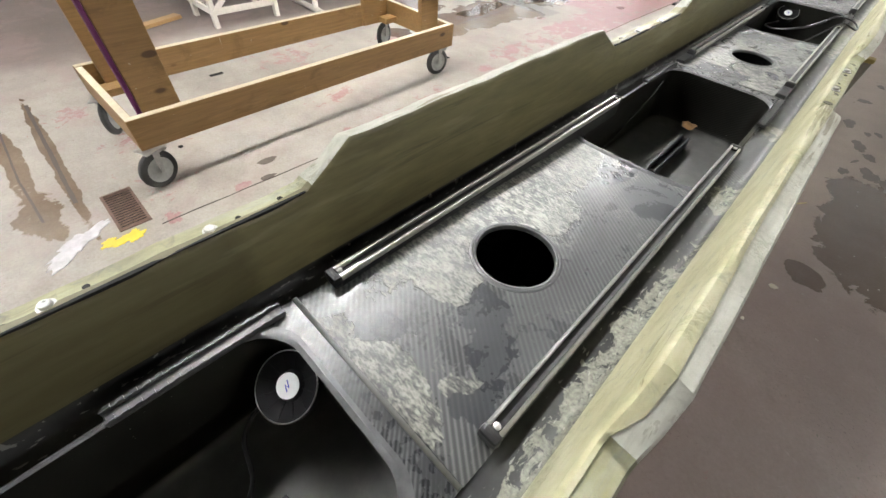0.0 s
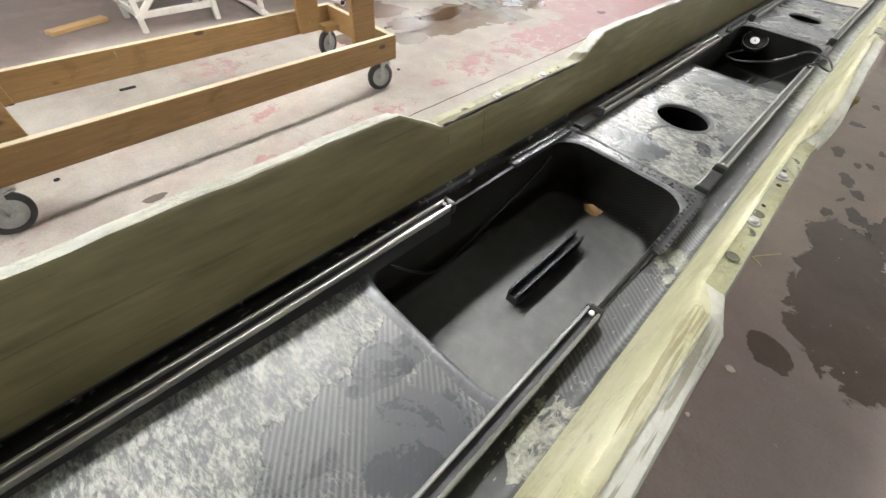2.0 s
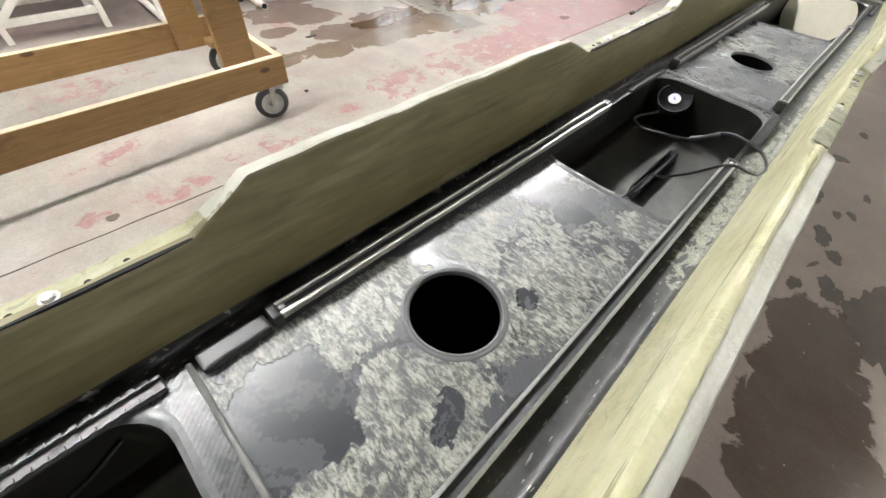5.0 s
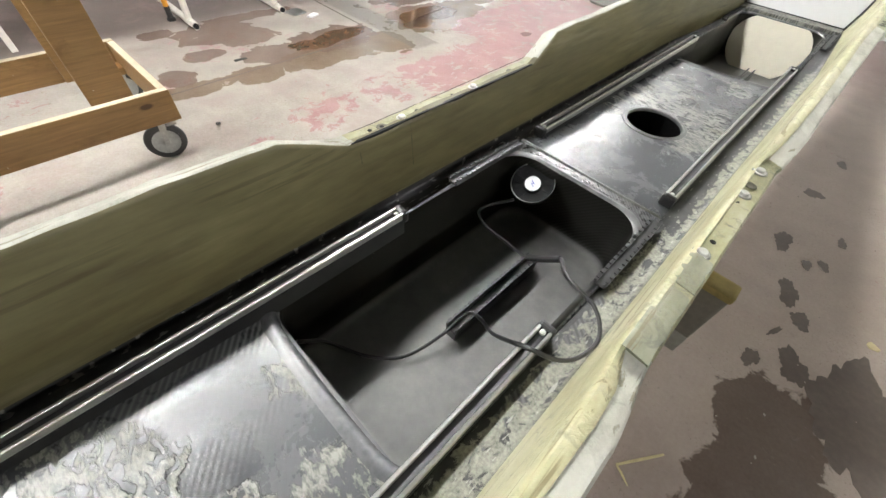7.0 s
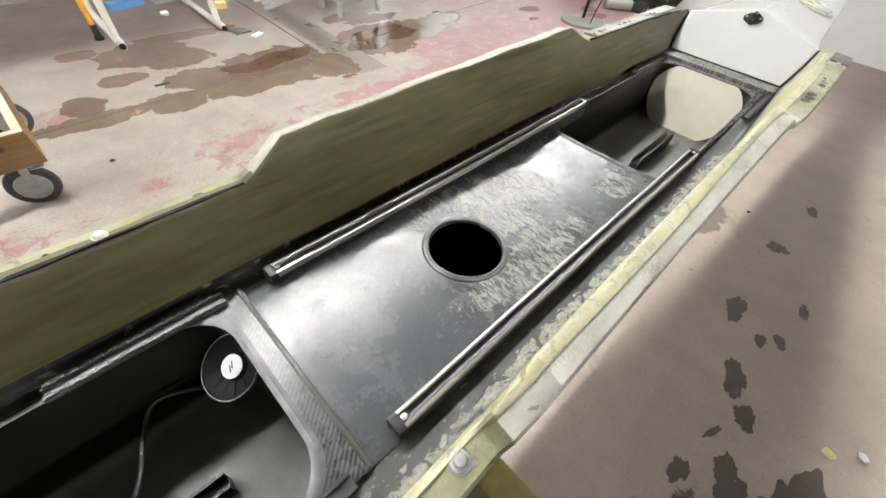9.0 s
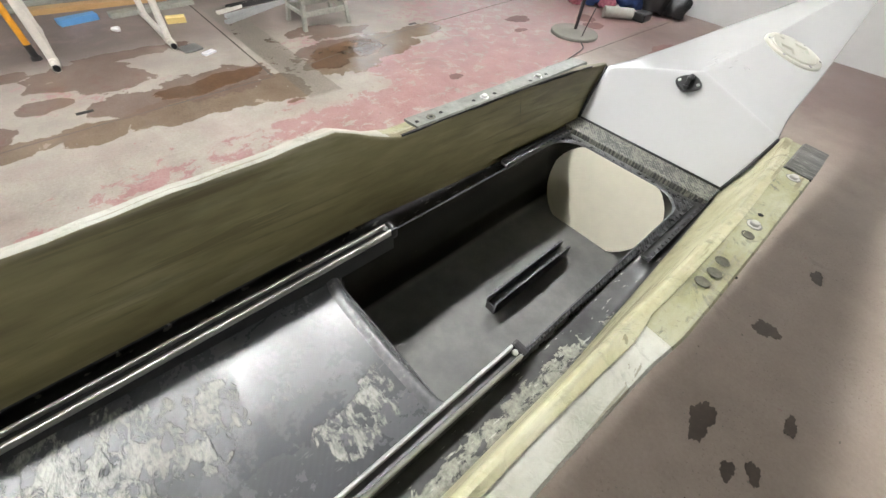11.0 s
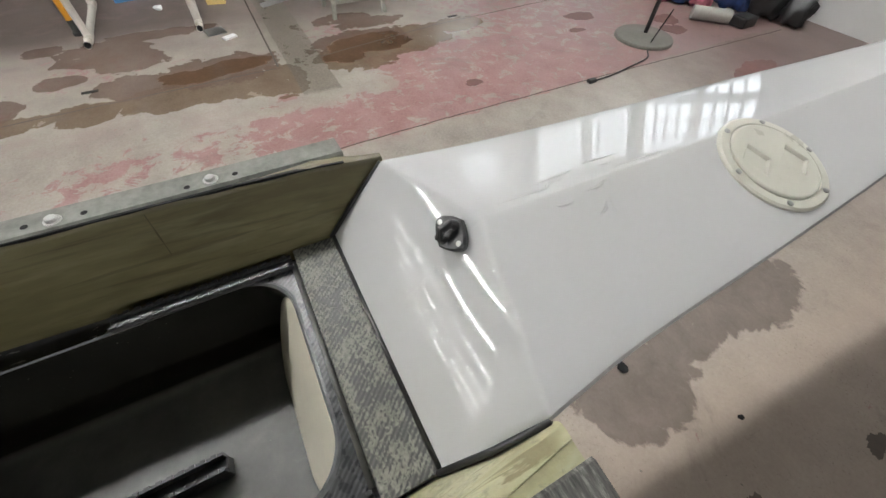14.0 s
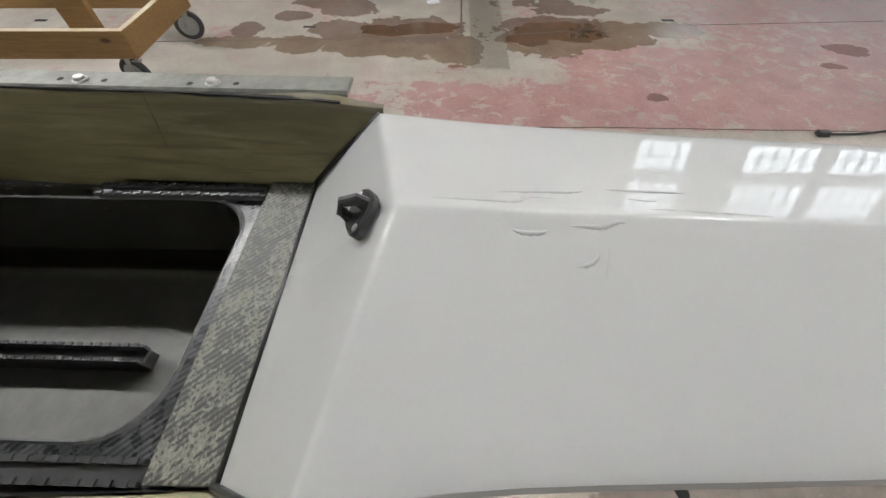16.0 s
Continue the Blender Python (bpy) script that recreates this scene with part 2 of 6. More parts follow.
    crust = k.math("MAXIMUM", crust, k.math("MULTIPLY", thin, 0.9))
    stray = k.math("MULTIPLY", k.step(k.noise(12, 4, 0.6), 0.60, 0.66), k.step(flick, 0.52, 0.57))
    crust = k.math("MAXIMUM", crust, k.math("MULTIPLY", stray, 0.6))
    dark = k.step(zone(SLATE), 0.0, 0.05)
    crust = k.math("MULTIPLY", crust, k.math("SUBTRACT", 1.0, dark))
    col = k.mix(k.math("MULTIPLY", crust, 0.92), col, cream)
    slate = k.mix(0.12, (0.027, 0.029, 0.034), col)
    col = k.mix(k.math("MULTIPLY", dark, 0.95), col, slate)
    r = k.math("ADD", k.math("MULTIPLY", crust, 0.05), k.math("ADD", k.math("MULTIPLY", grain, 0.12), 0.18))
    r = k.math("SUBTRACT", r, k.math("MULTIPLY", k.math("MAXIMUM", dark, smooth), 0.03))
    r = k.math("ADD", r, k.math("MULTIPLY", k.step(k.noise(11, 5, 0.65, distort=0.6), 0.36, 0.66), 0.14))
    nrm = k.bump(weave, 0.18, 0.0006)
    nrm = k.bump(k.math("ADD", k.math("MULTIPLY", crust, k.math("ADD", 0.3, k.math("MULTIPLY", swirl, 1.4))), k.math("MULTIPLY", grain, 0.12)), 0.6, 0.0014, nrm)
    return k.done(col, r, nrm)


LEDGE_CRUST = ((0.195, 0.20, 0.028, 0.30), (0.185, 0.655, 0.030, 0.06), (0.180, 1.02, 0.024, 0.05), (0.185, 2.02, 0.030, 0.26), (0.185, 2.33, 0.028, 0.20), (0.195, 2.75, 0.018, 0.35), (0.20, 3.25, 0.02, 0.25))
LEDGE_TWILL = ((0.172, 0.86, 0.030, 0.16), (0.178, 1.12, 0.022, 0.05), (0.17, 2.15, 0.012, 0.20))


def ledge_material(name, flecks, placed):
    """Black carbon with bare twill in places and worm-like smears of cream resin along the bonded gunwale."""
    k = Mat(name, 0.30, spec=0.4)
    swirl = k.noise(44, 6, 0.64, stretch=(1.4, 0.9, 0, 0.35), distort=0.8)
    fine = k.noise(210, 4, 0.6)
    edge = k.math("MULTIPLY", k.math("SUBTRACT", k.noise(40, 4, 0.6), 0.5), 1.2)
    col = k.ramp(k.noise(14, 4, 0.6), (0.40, (0.018, 0.018, 0.0185)), (0.68, (0.055, 0.0555, 0.055)))
    mask = k.step(swirl, 0.70, 0.72)
    if placed:
        ribs = k.wave(45, 0.0, 0, stretch=(1, 1, 0, RIB_TURN), axis="X")
        bare = k.step(k.math("ADD", k.zone(LEDGE_TWILL), edge), 0.05, 0.12)
        col = k.mix(bare, col, k.ramp(ribs, (0.15, (0.050, 0.050, 0.051)), (0.85, (0.098, 0.100, 0.100))))
        crust = k.step(k.math("ADD", k.zone(LEDGE_CRUST), k.math("MULTIPLY", edge, 0.6)), -0.15, 0.35)
        mask = k.math("MULTIPLY", k.step(k.math("ADD", swirl, k.math("MULTIPLY", crust, 0.18)), 0.60, 0.64), k.step(crust, 0.02, 0.1))
    cream = k.ramp(k.math("ADD", k.math("MULTIPLY", fine, 0.5), k.math("MULTIPLY", swirl, 0.5)), (0.36, (0.08, 0.08, 0.068)), (0.62, (0.29, 0.29, 0.24)))
    col = k.mix(k.math("MULTIPLY", mask, 0.92), col, cream)
    fleck = k.step(k.noise(95, 3, 0.5, stretch=(2.2, 0.5, 0)), flecks, flecks + 0.03)
    col = k.mix(k.math("MULTIPLY", fleck, 0.5), col, (0.44, 0.44, 0.40))
    r = k.math("ADD", k.math("MULTIPLY", mask, 0.14), k.math("ADD", k.math("MULTIPLY", fine, 0.12), 0.34))
    return k.done(col, r, k.bump(k.math("ADD", mask, k.math("MULTIPLY", fine, 0.3)), 0.35, 0.001))


def strip_material():
    """Sanded twill with cream resin left in its weave."""
    k = Mat("residue_strip", 0.45, spec=0.4)
    ribs = k.wave(62, 0.3, 1, stretch=(1, 1, 0, -0.75), axis="X")
    clump = k.noise(34, 6, 0.72, distort=0.8)
    swirl = k.noise(150, 5, 0.66, stretch=(1.0, 1.5, 0, 0.8), distort=0.9)
    fine = k.noise(240, 4, 0.6)
    col = k.ramp(k.math("ADD", k.math("MULTIPLY", ribs, 0.55), k.math("MULTIPLY", fine, 0.45)), (0.25, (0.055, 0.056, 0.055)), (0.75, (0.105, 0.106, 0.098)))
    f = k.math("ADD", k.math("MULTIPLY", swirl, 0.5), k.math("ADD", k.math("MULTIPLY", clump, 0.45), k.math("MULTIPLY", ribs, 0.05)))
    left = k.step(f, 0.480, 0.520)
    cream = k.ramp(k.math("ADD", k.math("MULTIPLY", fine, 0.5), k.math("MULTIPLY", swirl, 0.5)), (0.40, (0.140, 0.140, 0.118)), (0.60, (0.285, 0.285, 0.242)))
    col = k.mix(k.math("MULTIPLY", left, 0.9), col, cream)
    return k.done(col, k.math("ADD", k.math("MULTIPLY", fine, 0.2), 0.32), k.bump(k.math("ADD", left, k.math("MULTIPLY", fine, 0.3)), 0.5, 0.0012))


M_DECK = carbon_deck()
M_LEDGE = ledge_material("carbon_side_deck", 0.645, True)
# port copy left plain black: the gunwale's shade put into the colour
M_LEDGE_SHADED = ledge_material("carbon_side_deck_shaded", 0.625, False)
M_STRIP = strip_material()


def tub_material():
    """Black moulded laminate: twill on the upright faces, flat floor greyed by sanding dust and painted-in light."""
    k = Mat("black_tub_gelcoat", 0.34, spec=0.85)
    n = k.noise(9, 4)
    f = k.noise(120, 4)
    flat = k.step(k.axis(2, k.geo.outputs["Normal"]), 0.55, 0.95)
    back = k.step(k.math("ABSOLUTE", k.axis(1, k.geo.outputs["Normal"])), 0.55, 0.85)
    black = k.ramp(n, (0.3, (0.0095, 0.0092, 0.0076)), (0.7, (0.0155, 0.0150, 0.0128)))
    ribs = k.wave(45, 0.0, 0, vec=k.swapped(), stretch=(1, 1, 0, 0.75), axis="X")
    black = k.mix(k.math("MULTIPLY", back, k.math("MULTIPLY", ribs, 0.5)), black, (0.034, 0.034, 0.032))
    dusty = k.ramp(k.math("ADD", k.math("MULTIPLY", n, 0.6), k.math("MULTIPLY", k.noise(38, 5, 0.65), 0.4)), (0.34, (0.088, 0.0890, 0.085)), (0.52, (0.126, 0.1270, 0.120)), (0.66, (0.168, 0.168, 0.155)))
    # pale floor against near-black walls: lit and shaded tones put into the colour
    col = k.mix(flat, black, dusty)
    k.put(k.math("ADD", k.math("MULTIPLY", flat, 0.65), 0.10), k.b.inputs["Specular IOR Level"])
    dust = k.step(k.noise(300, 2, 0.5), 0.72, 0.78)
    col = k.mix(k.math("MULTIPLY", dust, 0.15), col, (0.3, 0.3, 0.28))
    speck = k.math("MULTIPLY", k.step(k.voronoi(70), 0.06, 0.04), k.step(k.noise(8, 3), 0.52, 0.58))
    col = k.mix(k.math("MULTIPLY", speck, 0.6), col, (0.34, 0.34, 0.30))
    smear = k.math("MULTIPLY", k.step(k.noise(30, 5, 0.65, distort=1.0), 0.60, 0.72), k.step(k.noise(5, 2), 0.50, 0.60))
    col = k.mix(k.math("MULTIPLY", k.math("MULTIPLY", smear, flat), 0.4), col, (0.20, 0.20, 0.18))
    return k.done(col, k.math("ADD", k.math("MULTIPLY", flat, 0.16), k.math("ADD", k.math("MULTIPLY", n, 0.16), 0.26)), k.bump(f, 0.05, 0.0005))


M_TUB = tub_material()


def kevlar_material():
    k = Mat("aramid_laminate", 0.42)
    weave = k.math("ADD", k.wave(300, 0.4, 1, axis="Y"), k.wave(300, 0.4, 1, axis="Z"))
    n = k.noise(6, 5, 0.6, stretch=(1, 0.35, 1))
    f = k.noise(45, 5, 0.6, stretch=(1, 0.2, 1.5))
    col = k.ramp(k.math("ADD", k.math("MULTIPLY", n, 0.6), k.math("MULTIPLY", f, 0.4)), (0.34, (0.092, 0.078, 0.038)), (0.52, (0.160, 0.141, 0.070)), (0.68, (0.235, 0.212, 0.118)))
    streak = k.step(k.noise(16, 6, 0.7, stretch=(1.5, 0.10, 3.0), distort=0.6), 0.60, 0.68)
    col = k.mix(k.math("MULTIPLY", streak, 0.5), col, (0.060, 0.048, 0.022))
    cut = k.math("MULTIPLY", k.step(k.noise(42, 4, 0.6, stretch=(1.0, 0.07, 1.6, 0.0), distort=0.3), 0.60, 0.64), k.step(k.noise(4, 2), 0.46, 0.54))
    col = k.mix(k.math("MULTIPLY", cut, 0.35), col, (0.040, 0.032, 0.016))
    # darker towards the stern, past a ragged edge
    aft = k.step(k.math("ADD", k.axis(1), k.math("MULTIPLY", k.math("SUBTRACT", k.noise(14, 3), 0.5), 0.05)), -0.060, -0.078)
    col = k.mix(k.math("MULTIPLY", aft, 0.5), col, (0.050, 0.042, 0.021))
    pale = k.step(k.noise(11, 5, 0.6, stretch=(2, 0.25, 2)), 0.58, 0.70)
    col = k.mix(k.math("MULTIPLY", pale, 0.35), col, (0.34, 0.33, 0.22))
    nrm = k.bump(k.math("ADD", f, k.math("MULTIPLY", weave, 0.1)), 0.25, 0.001)
    return k.done(col, k.math("ADD", k.math("MULTIPLY", n, 0.3), 0.28), nrm)


def flange_material(name, lo, mid_c, hi, dirt_amount):
    k = Mat(name, 0.5)
    n = k.noise(14, 5, 0.65, stretch=(1.5, 0.6, 1))
    f = k.noise(90, 5, 0.6)
    col = k.ramp(n, (0.30, lo), (0.48, mid_c), (0.66, hi))
    dirt = k.math("MULTIPLY", k.step(k.noise(34, 6, 0.7, distort=1.2), 0.54, 0.66), k.step(k.noise(7, 3), 0.40, 0.60))
    col = k.mix(k.math("MULTIPLY", dirt, dirt_amount), col, (0.14, 0.14, 0.11))
    # sanded grey streaks along the boat, and crusts of green-grey filler
    streak = k.step(k.noise(30, 6, 0.7, stretch=(2.0, 0.10, 1.0), distort=0.3), 0.53, 0.68)
    col = k.mix(k.math("MULTIPLY", streak, dirt_amount * 0.7), col, (0.30, 0.30, 0.26))
    line = k.math("MULTIPLY", k.step(k.noise(60, 4, 0.6, stretch=(1.2, 0.035, 1.2), distort=0.2), 0.600, 0.630), k.step(k.noise(5, 2), 0.44, 0.52))
    col = k.mix(k.math("MULTIPLY", line, 0.65), col, (0.15, 0.125, 0.06))
    crust = k.math("MULTIPLY", k.step(k.noise(9, 3, 0.5), 0.52, 0.62), k.step(k.noise(110, 3, 0.6, distort=1.0), 0.44, 0.58))
    col = k.mix(k.math("MULTIPLY", crust, dirt_amount * 0.6), col, (0.21, 0.215, 0.13))
    return k.done(col, k.math("ADD", k.math("MULTIPLY", f, 0.25), 0.35), k.bump(k.math("ADD", k.math("ADD", n, f), k.math("MULTIPLY", crust, 0.8)), 0.45, 0.0014))


M_KEVLAR = kevlar_material()
M_FLANGE = flange_material("sanded_aramid_flange", (0.21, 0.205, 0.125), (0.33, 0.32, 0.185), (0.41, 0.41, 0.29), 1.0)
M_CAP = flange_material("pale_primer_cap", (0.38, 0.38, 0.32), (0.50, 0.50, 0.43), (0.60, 0.60, 0.535), 0.4)
M_SANDED = flange_material("grey_sanded_cap", (0.30, 0.30, 0.25), (0.41, 0.41, 0.35), (0.50, 0.50, 0.445), 0.5)
M_LAMINATE_LIT = flange_material("cream_yellow_lit_laminate", (0.33, 0.31, 0.18), (0.45, 0.43, 0.27), (0.52, 0.505, 0.36), 0.55)


def gelcoat_material():
    k = Mat("white_gelcoat", 0.08)
    n = k.noise(2.5, 3)
    col = k.ramp(n, (0.3, (0.512, 0.516, 0.518)), (0.7, (0.550, 0.552, 0.547)))
    speck = k.step(k.voronoi(34), 0.045, 0.03)
    keep = k.step(k.noise(21, 2), 0.60, 0.64)
    col = k.mix(k.math("MULTIPLY", k.math("MULTIPLY", speck, keep), 0.8), col, (0.25, 0.24, 0.22))
    return k.done(col, k.math("ADD", k.math("MULTIPLY", k.noise(30, 4), 0.04), 0.02), k.bump(k.noise(5, 2), 0.02, 0.004))


M_WHITE = gelcoat_material()
M_CREAM = plain("cream_bulkhead_paint", (0.72, 0.68, 0.56), 0.45, vary=0.05, scale=40)
M_ALU = plain("anodised_aluminium", (0.52, 0.53, 0.54), 0.38, 0.45, vary=0.12, scale=60)
M_ALU_DARK = plain("black_anodised_aluminium", (0.10, 0.10, 0.105), 0.32, 0.8, vary=0.2, scale=60)
M_STEEL = plain("bright_bolt_steel", (0.58, 0.58, 0.56), 0.30, 0.6, vary=0.1, scale=200)
M_BLACK = plain("black_plastic", (0.018, 0.018, 0.019), 0.38, vary=0.2, scale=80)
# near-black that stands in for shade inside the hull, holes and gaps
M_DARK = plain("near_black", (0.004, 0.004, 0.0045), 0.9, vary=0.2)
M_PLATE = plain("scuffed_grey_plate", (0.20, 0.205, 0.185), 0.45, 0.3, vary=0.45, scale=70, bump=0.3)
M_HATCH = plain("ivory_plastic", (0.58, 0.57, 0.495), 0.30, vary=0.04, scale=50, bump=0.03)
M_LABEL = plain("white_paper_label", (0.82, 0.82, 0.84), 0.5, vary=0.02)
M_BLUEINK = plain("blue_ink", (0.10, 0.12, 0.50), 0.5)
M_RUBBER = plain("grey_rubber_tyre", (0.055, 0.055, 0.055), 0.65, vary=0.25, scale=90)
M_HUB = plain("grey_cast_wheel_hub", (0.40, 0.41, 0.40), 0.5, 0.1, vary=0.2, scale=50)
M_ZINC = plain("zinc_plated_steel", (0.42, 0.42, 0.41), 0.38, 0.9, vary=0.2, scale=60)
M_PIPE = plain("scuffed_white_pipe", (0.66, 0.63, 0.57), 0.45, vary=0.12, scale=30)
M_WOODGREY = plain("weathered_grey_wood", (0.33, 0.33, 0.29), 0.7, vary=0.25, scale=40, bump=0.3)
M_BLUE = plain("blue_foam", (0.12, 0.32, 0.62), 0.6, vary=0.1)
M_YELLOW = plain("yellow_sponge", (0.72, 0.55, 0.22), 0.8, vary=0.1, scale=120, bump=0.5)
M_ORANGE = plain("orange_painted_tube", (0.72, 0.33, 0.03), 0.4, vary=0.12)
M_FANBASE = plain("dusty_cast_iron_base", (0.17, 0.165, 0.145), 0.6, vary=0.15)
M_PURPLE = plain("purple_webbing", (0.10, 0.012, 0.075), 0.7, vary=0.2, scale=120)
M_LEAF = plain("dry_leaf", (0.42, 0.24, 0.11), 0.7, vary=0.2, scale=90)
M_STRAW = plain("dry_straw", (0.62, 0.55, 0.30), 0.7)
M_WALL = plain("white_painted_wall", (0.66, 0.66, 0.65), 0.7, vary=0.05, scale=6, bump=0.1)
# unseen walls and ceiling, kept dark to cut the light they bounce back
M_SHADEWALL = plain("wall_toned_for_low_bounce", (0.12, 0.115, 0.11), 0.8, vary=0.15, scale=6)
M_CEIL = plain("ceiling_toned_for_low_bounce", (0.10, 0.10, 0.097), 0.8, vary=0.08, scale=5)
M_CONE = Mat("matt_black_cone", 0.65, spec=0.15).done((0.006, 0.006, 0.007))
M_DUST = plain("grey_sanding_dust", (0.34, 0.33, 0.30), 0.85, vary=0.1)


def wood_material(name, light, dark):
    k = Mat(name, 0.55)
    g = k.noise(10, 5, 0.6, k.obj, (6, 0.35, 6), 0.8)
    f = k.noise(60, 4, 0.6, k.obj, (3, 0.15, 3))
    knot = k.voronoi(3.1, vec=k.obj, stretch=(0.9, 1, 2.2))
    col = k.ramp(k.math("ADD", k.math("MULTIPLY", g, 0.6), k.math("MULTIPLY", f, 0.4)), (0.3, dark), (0.7, light))
    col = k.mix(k.ramp(knot, (0.085, 0.85), (0.125, 0.0)), col, (0.05, 0.022, 0.01))
    spots = k.step(k.voronoi(22, vec=k.obj), 0.055, 0.035)
    col = k.mix(k.math("MULTIPLY", spots, k.step(k.noise(9, 2, 0.5, k.obj), 0.58, 0.62)), col, (0.7, 0.66, 0.55))
    grime = k.step(k.noise(7, 6, 0.7, k.obj, (1, 0.6, 1), 0.8), 0.54, 0.68)
    col = k.mix(k.math("MULTIPLY", grime, 0.45), col, tuple(c * 0.55 for c in dark))
    drip = k.step(k.noise(38, 5, 0.7, k.obj, (0.5, 1.4, 0.35), 0.6), 0.68, 0.72)
    col = k.mix(k.math("MULTIPLY", drip, 0.7), col, (0.62, 0.56, 0.44))
    return k.done(col, k.math("ADD", k.math("MULTIPLY", f, 0.2), 0.42), k.bump(g, 0.15, 0.001))


M_WOOD = wood_material("stained_pine_board", (0.33, 0.195, 0.073), (0.195, 0.110, 0.040))
M_WOODEDGE = plain("pale_sawn_edge", (0.62, 0.55, 0.40), 0.6, vary=0.15, scale=50)
M_PLY = wood_material("raw_pine_board", (0.50, 0.33, 0.16), (0.38, 0.23, 0.10))


def floor_material():
    k = Mat("worn_painted_concrete", 0.6)
    big = k.noise(0.9, 5, 0.6)
    mid = k.noise(5, 6, 0.65)
    fine = k.noise(70, 5, 0.6)
    n = k.math("ADD", k.math("MULTIPLY", big, 0.5), k.math("ADD", k.math("MULTIPLY", mid, 0.3), k.math("MULTIPLY", fine, 0.2)))
    pale = k.ramp(n, (0.36, (0.228, 0.200, 0.172)), (0.5, (0.360, 0.328, 0.286)), (0.62, (0.458, 0.426, 0.381)))
    mauve = k.ramp(n, (0.30, (0.220, 0.165, 0.148)), (0.5, (0.295, 0.232, 0.208)), (0.68, (0.38, 0.312, 0.278)))
    side = k.step(k.math("ADD", k.axis(0), k.math("MULTIPLY", k.math("SUBTRACT", mid, 0.5), 0.25)), -0.15, 0.35)
    # tan further forward also carries the brighter light on that stretch
    tan = k.ramp(n, (0.30, (0.30, 0.245, 0.20)), (0.5, (0.41, 0.34, 0.282)), (0.68, (0.50, 0.43, 0.365)))
    col = k.mix(side, pale, k.mix(k.step(k.math("ADD", k.axis(1), big), 2.3, 3.5), mauve, tan))
    grey = k.step(k.math("ADD", k.axis(0), k.math("MULTIPLY", big, 0.9)), -2.85, -3.5)
    col = k.mix(k.math("MULTIPLY", grey, 0.7), col, k.ramp(n, (0.35, (0.15, 0.115, 0.105)), (0.65, (0.29, 0.235, 0.215))))
    # shade under and beside the racks, put into the floor's colour
    rack_shade = k.step(k.math("ADD", k.axis(0), k.math("MULTIPLY", big, 0.5)), -4.15, -4.5)
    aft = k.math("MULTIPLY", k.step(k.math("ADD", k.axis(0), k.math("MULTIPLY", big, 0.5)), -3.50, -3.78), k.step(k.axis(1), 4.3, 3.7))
    col = k.mix(k.math("MULTIPLY", k.math("MAXIMUM", rack_shade, aft), 0.78), col, k.ramp(n, (0.35, (0.075, 0.058, 0.052)), (0.65, (0.155, 0.120, 0.108))))
    # pinkish blotches where the paint has worn to a stain
    blush = k.math("MULTIPLY", k.step(k.noise(2.6, 6, 0.66, distort=0.5), 0.50, 0.62), k.step(k.axis(0), -1.2, -1.7))
    col = k.mix(k.math("MULTIPLY", blush, 0.30), col, (0.31, 0.215, 0.20))
    # remains of red floor paint
    def reach(spots):
        out = None
        for cx, cy, rx, ry, w in spots:
            z = k.math("MULTIPLY", k.math("MAXIMUM", k.blob(cx, cy, rx, ry), 0.0), w)
            out = z if out is None else k.math("MAXIMUM", out, z)
        return out

    X, Y = k.axis(0), k.axis(1)
    wob = k.math("MULTIPLY", k.math("SUBTRACT", k.noise(3.2, 5, 0.65), 0.5), 0.5)
    wx, wy = k.math("ADD", X, k.math("MULTIPLY", wob, 0.35)), k.math("ADD", Y, wob)
    near = k.math("MULTIPLY", k.step(wx, -2.24, -2.12), k.step(wy, 3.55, 4.0))
    far = k.math("MULTIPLY", k.step(wx, -2.85, -2.65), k.step(wy, 4.72, 4.86))
    beyond = k.math("MULTIPLY", k.step(wx, -4.4, -3.6), k.step(wy, 5.2, 6.2))
    left = k.step(k.math("ADD", X, k.math("MULTIPLY", k.math("SUBTRACT", Y, 3.6), 0.014)), -1.62, -1.67)
    zones = k.math("MAXIMUM", k.math("MULTIPLY", near, 0.62), k.math("MAXIMUM", k.math("MULTIPLY", far, 0.56), k.math("MULTIPLY", beyond, 0.5)))
    zones = k.math("MULTIPLY", zones, left)
    spots = reach(((-2.36, 4.12, 0.07, 0.14, 0.9), (-2.28, 3.98, 0.06, 0.10, 0.6), (-2.00, 3.10, 0.30, 0.55, 0.58), (-1.86, 2.95, 0.25, 0.4, 0.52), (-1.86, 2.55, 0.10, 0.16, 0.75), (-1.95, 3.6, 0.3, 0.4, 0.62), (-1.78, 2.0, 0.18, 0.5, 0.45), (-1.72, 1.45, 0.12, 0.40, 0.62), (-1.75, 1.05, 0.10, 0.15, 0.5),
                   (-2.2, 1.3, 0.2, 0.5, 0.45), (-2.85, 2.35, 0.25, 0.4, 0.62), (-3.0, 1.4, 0.4, 0.6, 0.5), (-3.1, 4.9, 0.5, 0.9, 0.5), (-1.67, 0.32, 0.06, 0.07, 0.9), (-1.66, -0.04, 0.07, 0.06, 0.9), (-2.98, -0.15, 0.25, 0.2, 0.62), (-2.5, 0.0, 0.25, 0.25, 0.5), (-2.0, 0.02, 0.35, 0.2, 0.5), (-3.3, 3.0, 0.6, 0.7, 0.42), (-3.3, 4.7, 0.4, 0.4, 0.5)))
    zones = k.math("MAXIMUM", zones, spots)
    chips = k.noise(11, 8, 0.72, stretch=(1, 0.8, 1), distort=0.6)
    red = k.step(k.math("ADD", k.math("MULTIPLY", zones, 0.40), chips), 0.665, 0.685)
